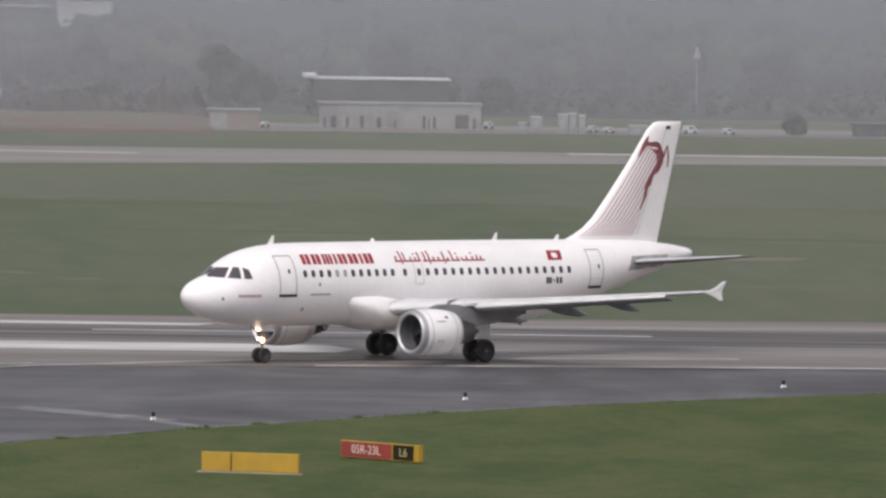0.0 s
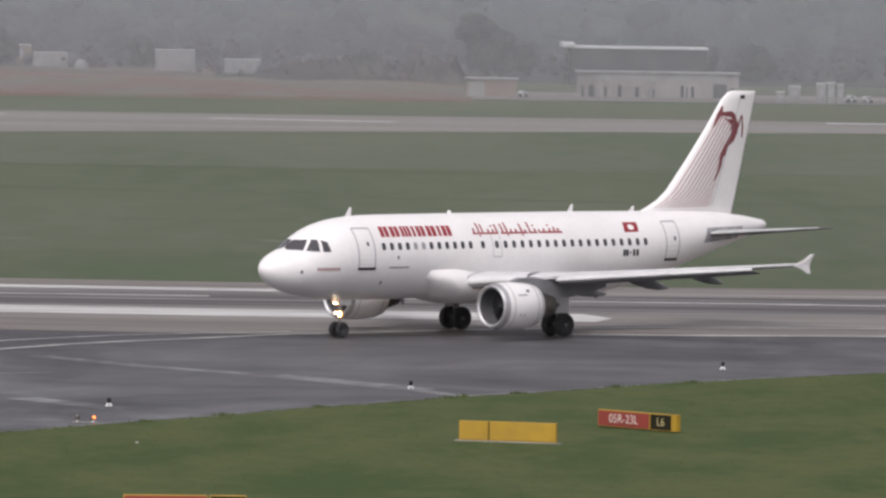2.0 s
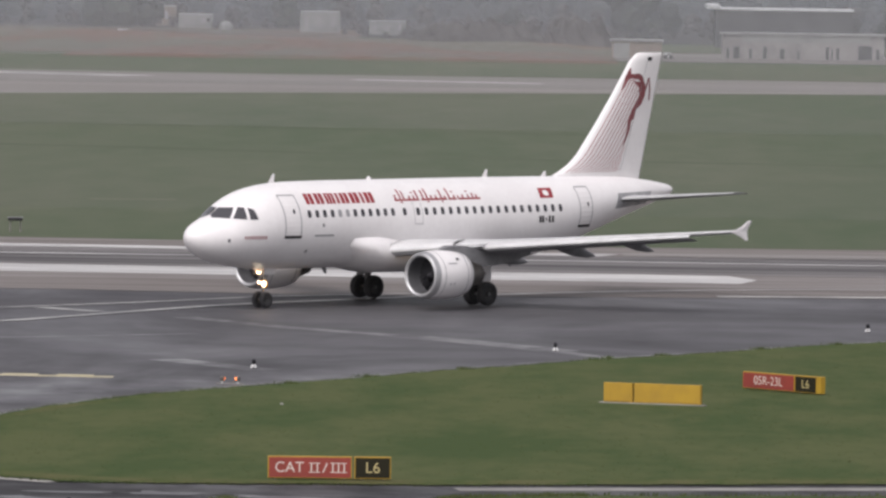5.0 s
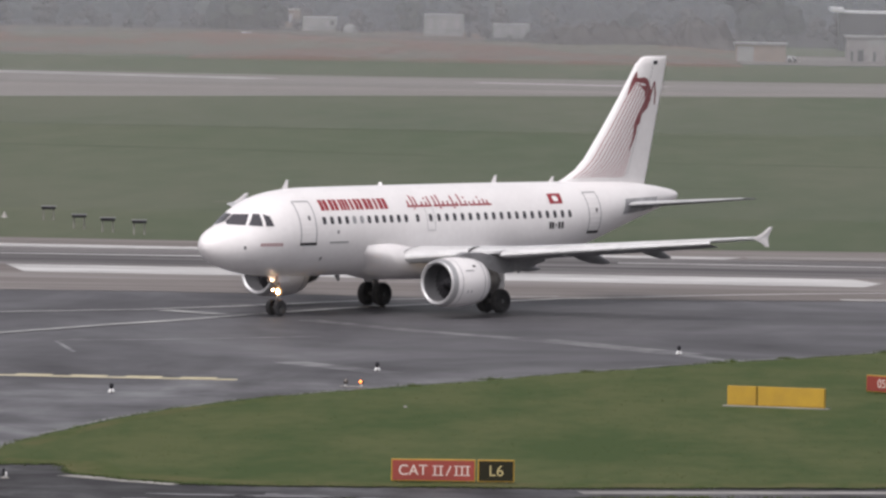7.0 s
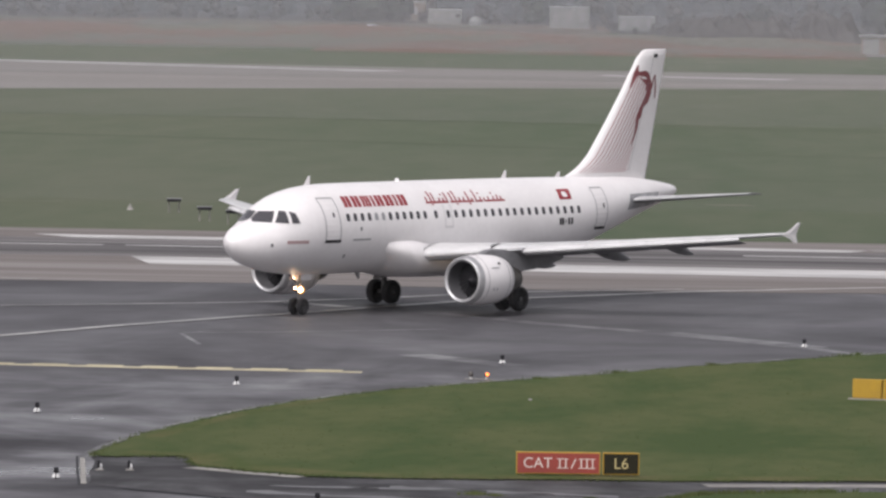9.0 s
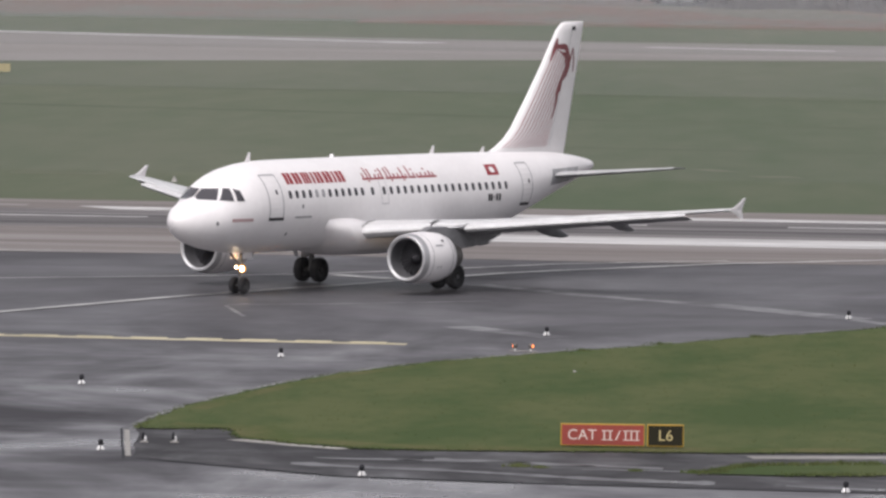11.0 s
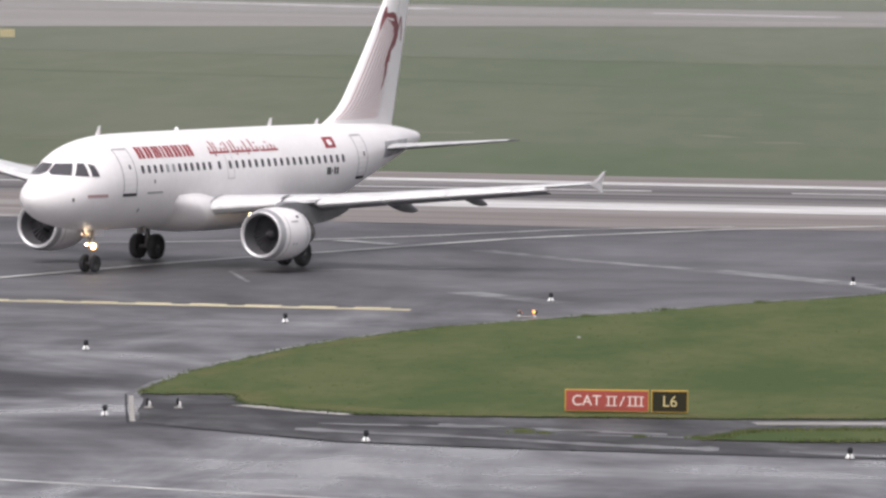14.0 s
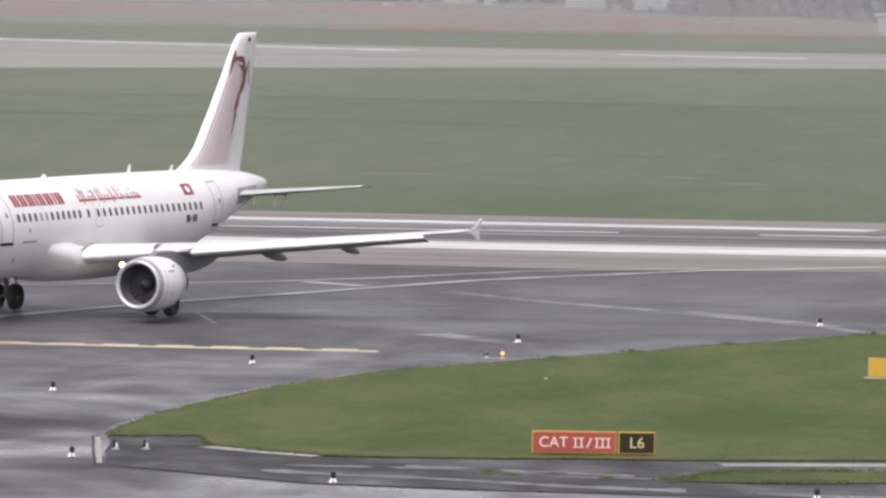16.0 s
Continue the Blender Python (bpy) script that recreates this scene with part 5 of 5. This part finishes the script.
def shed(name, x0, x1, y, h, wall, roof, label, depth=6.0, openings=0, over=0.25, category="building"):
    ob = empty(name, label, category, "", pose((x0 + x1) / 2, y + depth / 2, -0.03))
    w = (x1 - x0) / 2
    body = part("wall", box(bmesh.new(), -w, w, -depth / 2, depth / 2, 0, h - 0.12, 0.02), M[wall], ob)
    part("roof", box(bmesh.new(), -w - over, w + over, -depth / 2 - over, depth / 2 + over, h - 0.14, h + 0.10, 0.02), M[roof], ob)
    rn = random.Random(int(x0 * 10))
    for i in range(openings):
        cx = -w + (i + 0.5) * 2 * w / openings + rn.uniform(-0.2, 0.2)
        win = part("window", box(bmesh.new(), cx - rn.choice((0.22, 0.3, 0.45)), cx + 0.3, -depth / 2 - 0.03, -depth / 2 + 0.05, 0.15, min(rn.uniform(1.3, 2.3), h * 0.65)), M["dark_wall"], ob)
    return ob


shed("shed", 6.4, 12.6, 1008, 2.25, "tan", "container", "small tan shed with a pale roof edge")
shed("shed", 86.6, 92.5, 1004, 1.5, "dark_wall", "dark_wall", "low dark shed beside the yard")
part("door", box(bmesh.new(), 0, 2.0, 0, 0.06, 0, 1.9), M["container"], None).matrix_basis = pose(6.6, 1007.93, 0.0)
tagged(bpy.data.objects["door"], "pale sliding door leaf on the shed", "door")
low = shed("low_building", 20.3, 40.5, 1016, 3.15, "wall", "container", "long low pale building with dark openings", 8)
for x0, x1, h in ((0.5, 0.8, 1.3), (1.4, 2.1, 1.5), (3.3, 3.65, 1.3), (5.1, 5.5, 1.6), (7.2, 7.7, 1.3), (9.4, 9.6, 1.1), (12.9, 13.3, 1.6), (13.6, 13.8, 1.4), (14.2, 14.6, 1.5), (17.0, 18.7, 1.8), (19.2, 19.6, 1.4)):
    part("window", box(bmesh.new(), x0 - 10.1, x1 - 10.1, -4.03, -3.95, 0.08, h), M["dark_wall"], low, "dark opening")
part("fascia", box(bmesh.new(), -7.6, 8.4, -4.06, -3.9, 2.1, 2.95), M["container"], low, "pale band below the roof")
hall = shed("hall", 20.8, 39.2, 1092, 5.2, "dark_wall", "roof", "dark hall under a wide pale flat roof", 14, 0, 0.2, "building")
part("canopy", box(bmesh.new(), -10.4, -8.6, -7.6, 7.6, 5.25, 5.75, 0.05), M["roof"], hall)
for i, (x0, x1, y, h) in enumerate(((-37.1, -31.5, 1157, 3.1), (-27.1, -22.0, 1151, 1.95), (-55.8, -50.9, 1185, 2.05), (49.3, 50.4, 996, 2.4), (50.6, 51.5, 996, 2.5), (51.8, 52.6, 996.5, 2.3), (58.1, 60.4, 998, 1.1), (44.5, 45.4, 998, 1.25), (46.2, 47.6, 1003, 1.9), (-59.8, -57.0, 1202, 2.9))):
    w = (x1 - x0) / 2
    ob = empty("container", "white metal container standing in the yard" if i != 9 else "brown hut beside the container", "container", "site containers", pose(x0 + w, y + 1.2, -0.03))
    part("body", box(bmesh.new(), -w, w, -1.2, 1.2, 0.05, h, 0.04), M["tan" if i == 9 else "container"], ob)
    part("roof", box(bmesh.new(), -w - 0.05, w + 0.05, -1.25, 1.25, h, h + 0.08), M["roof"], ob)
    for k in range(max(1, int(w * 1.2))):
        cx = -w + (k + 0.5) * 2 * w / max(1, int(w * 1.2))
        part("panel", box(bmesh.new(), cx - 0.25, cx + 0.25, -1.23, -1.19, h * 0.35, h * 0.75), M["seam"], ob)


def van(x, y, length, h, label):
    ob = empty("van", label, "vehicle", "parked vehicles", pose(x, y, 0.0))
    n = length / 2
    prof = [(-n, 0.25), (n, 0.25), (n, h * 0.55), (n * 0.72, h * 0.62), (n * 0.45, h), (-n, h)]
    v, f = loft([[(px, -0.75, pz) for px, pz in prof], [(px, 0.75, pz) for px, pz in prof]])
    body = put("body", v, f, M["roof"], ob, "white body")
    put("windscreen", [(n * 0.74, -0.6, h * 0.64), (n * 0.74, 0.6, h * 0.64), (n * 0.49, 0.6, h * 0.96), (n * 0.49, -0.6, h * 0.96)], [(0, 1, 2, 3)], M["glass"], body)
    part("side_window", box(bmesh.new(), -n * 0.2, n * 0.4, -0.765, -0.74, h * 0.62, h * 0.88), M["glass"], body)
    for px in (-n * 0.6, n * 0.6):
        for py in (-0.68, 0.68):
            v, f = lathe([(-0.09, 0.01), (-0.09, 0.26), (0.09, 0.26), (0.09, 0.01)], 14, "y", (px, py, 0.26))
            put("wheel", v, f, M["tyre"], ob, "", True)


for x, y, n, h in ((53.8, 1001, 1.2, 0.95), (55.7, 999, 1.3, 0.85), (41.6, 1018, 1.3, 0.95), (-59.6, 1109, 1.8, 1.0), (13.4, 1006, 1.1, 0.8), (66, 1004, 1.9, 1.1), (70.5, 1000, 1.6, 0.9)):
    van(x, y, n, h, "small white vehicle parked in the yard")
ob = empty("tank", "white domed tank on the ground", "tank", "", pose(-48.2, 1170, -0.02))
v, f = lathe([(0, 0.95), (0.5, 0.98), (0.95, 0.85), (1.3, 0.45), (1.42, 0.02)], 20, "z")
put("shell", v, f, M["container"], ob, "", True)
ob = empty("mast", "slim pale mast with a white head", "mast", "", pose(76.4, 1150, -0.05))
part("pole", rod(bmesh.new(), (0, 0, 0), (0, 0, 8.4), 0.06, 0.05), M["wing_dark"], ob)
part("head", rod(bmesh.new(), (0, 0, 8.0), (0, 0, 9.8), 0.6, 0.05), M["container"], ob)
ob = empty("mast", "small white post before the trees", "mast", "", pose(-73.3, 1235, -0.05))
part("pole", rod(bmesh.new(), (0, 0, 0), (0, 0, 1.6), 0.2, 0.2), M["container"], ob)
shed("warehouse", -60, -19.4, 1500, 12.4, "dark_wall", "roof", "far pale warehouse behind the trees", 30, 0)
shed("warehouse", -18.7, -8.6, 1497, 13.2, "roof", "roof", "white end of a far hall above the trees", 30, 3)


sheet("ground", [(-260, 1186), (-60, 1184), (-36, 1160), (-24, 1124), (6, 1124), (12, 1112), (260, 1112), (260, 1420), (-260, 1420)], -0.04, M["scrub"], "dull undergrowth before the woodland", "ground")

# ---- trees ----
bm = bmesh.new()
bmesh.ops.create_icosphere(bm, subdivisions=2, radius=1.0)
BALL_V = [v.co.copy() for v in bm.verts]
BALL_F = [tuple(v.index for v in f.verts) for f in bm.faces]
bm.free()


def crown_faces(vs, fs, x, y, z0, w, h, n, rnd, conic=False, size=1.0):
    """Uneven leafy clumps with loose sprays round them."""
    for _ in range(max(10, n // 30)):
        k = rnd.random()
        a = rnd.uniform(0, 6.28)
        t = math.pi * (0.12 + 0.8 * k)
        spread = (1.0 - k) * 0.8 if conic else math.sin(t) ** 0.6
        rr = w / 2 * spread * rnd.uniform(0.25, 0.85)
        c = Vector((x + rr * math.cos(a), y + rr * math.sin(a), z0 + h * (0.10 + 0.80 * k)))
        q = w * rnd.uniform(0.14, 0.27) * (0.6 + 0.5 * spread)
        m = len(vs)
        ph = Vector((rnd.uniform(0, 50), rnd.uniform(0, 50), rnd.uniform(0, 50)))
        for p in BALL_V:
            d = 1 + 0.35 * noise.noise(p * 1.7 + ph) + 0.16 * noise.noise(p * 4.5 + ph)
            vs.append(c + Vector((p.x * q * d, p.y * q * d, p.z * q * d * 0.9)))
        fs.extend([(m + i, m + j, m + l) for i, j, l in BALL_F])
    for _ in range(n // 30):
        k, a = rnd.random(), rnd.uniform(0, 6.28)
        t = math.pi * k
        spread = (1.05 - k) if conic else math.sin(t) ** 0.7
        rr = w / 2 * spread * rnd.uniform(0.7, 1.05)
        c = Vector((x + rr * math.cos(a), y + rr * math.sin(a), z0 + h * (k if conic else 0.5 - 0.5 * math.cos(t))))
        u = Vector((rnd.gauss(0, 1), rnd.gauss(0, 1), rnd.gauss(0, 0.7))).normalized()
        q = u.cross(Vector((rnd.gauss(0, 1), rnd.gauss(0, 1), rnd.gauss(0, 1)))).normalized()
        s0 = size * rnd.uniform(0.2, 0.5)
        m = len(vs)
        vs += [c + u * s0, c + q * s0 * 0.8, c - u * s0 * 0.9, c - q * s0 * 0.7]
        fs.append((m, m + 1, m + 2, m + 3))


def woods(name, rows, seed, material, label):
    """Rows of (distance, step, lowest, highest, x0, x1, conic): rounded or pointed trees, in groups with gaps."""
    rnd = random.Random(seed)
    vs, fs = [], []
    for y, step, hmin, hmax, x0, x1, conic in rows:
        x = x0
        while x < x1:
            swell = 0.5 + 0.5 * noise.noise(Vector((x * 0.045, y * 0.1, seed)))
            h = hmin + (hmax - hmin) * min(1, max(0, swell + rnd.uniform(-0.35, 0.35)))
            if 1320 < y < 1470 and -52 < x < -5:
                h = min(h, 8.5)
            pointed = conic and rnd.random() < 0.7
            w = h * rnd.uniform(0.75, 1.15) * (0.42 if pointed else 1)
            crown_faces(vs, fs, x, y + rnd.uniform(-14, 14), rnd.uniform(-0.3, h * 0.06), w, h, int(260 + 30 * h), rnd, pointed, 1.0 + h * 0.03)
            x += step * rnd.uniform(0.5, 1.5)
    ob = put(name, vs, fs, material, None, "", True)
    return tagged(ob, label, "trees", kind="stuff")


woods("far_woods", [(1252, 4.0, 3.0, 6.5, -190, 175, False), (1262, 9.0, 4.5, 9.5, -190, 175, True)], 5, M["leaf_dark"], "dark hazy edge of the woodland")
woods("far_woods", [(1335, 5.0, 6.5, 12.5, -200, 180, False), (1480, 3.2, 10.2, 11.4, -26, -3, False)], 15, M["leaf"], "hazy spring woodland beyond the airfield")
woods("far_woods", [(1395, 8.0, 7.5, 13.5, -205, 190, False), (1440, 9, 9, 15.5, -205, 190, True)], 6, M["leaf_dark"], "hazy darker woodland behind")
woods("far_woods", [(1560, 8, 8, 12.5, -215, 205, False), (1580, 9, 9, 14, -215, 205, True), (1552, 4.5, 13.5, 19, -3, 29, True), (1548, 4, 12, 15.5, 98, 107, False), (1545, 5, 12, 16.5, 112, 150, False), (1550, 6, 13, 17, -150, -80, False)], 7, M["leaf_dark"], "misty tall woodland far off")
woods("scrub", [(1132, 2.6, 0.7, 1.5, -24, 0, False), (1160, 3.0, 0.8, 1.8, -34, 170, False), (1140, 7, 1.0, 2.6, -28, 170, False), (1190, 3.0, 1.2, 2.6, -190, 170, False), (1215, 6, 2.0, 4.5, -180, 170, False)], 8, M["scrub"], "low brownish scrub and bare bushes")


def tree(x, y, h, w, seed, label):
    rnd = random.Random(seed)
    ob = empty("tree", label, "tree", "trees at the airfield edge", pose(x, y, -0.06))
    bm = bmesh.new()
    rod(bm, (0, 0, 0), (0.1, 0, h * 0.55), 0.22, 0.10, 8)
    for i in range(6):
        a = rnd.uniform(0, 6.28)
        z = h * rnd.uniform(0.22, 0.5)
        rod(bm, (0.05, 0, z), (w * 0.36 * math.cos(a), w * 0.36 * math.sin(a), z + h * 0.3), 0.09, 0.03, 6)
    part("trunk", bm, M["bark"], ob)
    vs, fs = [], []
    crown_faces(vs, fs, 0, 0, h * 0.12, w, h * 0.88, 640, rnd, False, 0.7)
    put("crown", vs, fs, M["leaf_dark"], ob, "leafy crown")


for i, (x, y, h, w) in enumerate(((-7.0, 1112, 4.2, 4.6), (9.5, 1150, 9.6, 7.5), (13.5, 1165, 6.0, 6.0), (-66, 1190, 6.2, 9.0), (-61.5, 1195, 4.8, 5.5), (79.5, 1010, 2.0, 3.4), (-41, 1195, 4.0, 5.0), (47, 1130, 5.0, 6.0))):
    tree(x, y, h, w, 60 + i, "broad dark tree in spring leaf")

# ---- upright see-through sheets in place of haze, denser with distance ----
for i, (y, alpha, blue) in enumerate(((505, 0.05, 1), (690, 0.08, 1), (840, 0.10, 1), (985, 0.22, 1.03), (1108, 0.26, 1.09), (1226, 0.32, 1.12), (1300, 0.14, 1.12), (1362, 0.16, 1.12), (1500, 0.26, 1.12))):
    ob = put("mist", [(-420, y, -0.1), (420, y, -0.1), (420, y, 70), (-420, y, 70)], [(0, 1, 2, 3)], mist("haze sheet", alpha, 0.64 if 1000 < y < 1250 else 1.08 if y > 1250 else 1.0, blue))
    tagged(ob, "upright see-through sheet standing in for haze", "mist", kind="structure")
ob = put("backdrop", [(-700, 2300, -1), (700, 2300, -1), (700, 2300, 160), (-700, 2300, 160)], [(0, 1, 2, 3)], mist("dense haze sheet", 1.0, 0.86, 1.05))
tagged(ob, "opaque pale sheet standing in for distant haze", "backdrop", kind="structure")


# ---- what moves ----
def motions():
    rows = [(t, pose(x, y, 0.01, 0, 0, h)) for t, x, y, h in TAXI]
    walk(airliner, rows)
    # distance rolled, for the wheels
    ts = [0.1 * i for i in range(161)]
    px = np.interp(ts, [r[0] for r in TAXI], [r[1] for r in TAXI])
    py = np.interp(ts, [r[0] for r in TAXI], [r[2] for r in TAXI])
    run = np.concatenate([[0], np.cumsum(np.hypot(np.diff(px), np.diff(py)))])
    for ob, r in wheels:
        x, y, z = ob.location
        walk(ob, [(t, pose(x, y, z, 0, math.degrees(d / r), 0)) for t, d in zip(ts, run)])
    # the two lamp heads turn in step, half a turn apart, to imitate flashing
    for ob, first_front in zip(turning, (1.84, 2.72)):
        x, y, z = ob.location
        walk(ob, [(t, pose(x, y, z, 0, 0, (t - first_front) * 360 / 1.762)) for t in ts])
    for ob in [o for o in airliner.children_recursive if o.name.startswith("fan") and "blade" not in o.name]:
        x, y, z = ob.location
        walk(ob, [(t, pose(x, y, z, -800 * t, 0, 0)) for t in ts])


motions()
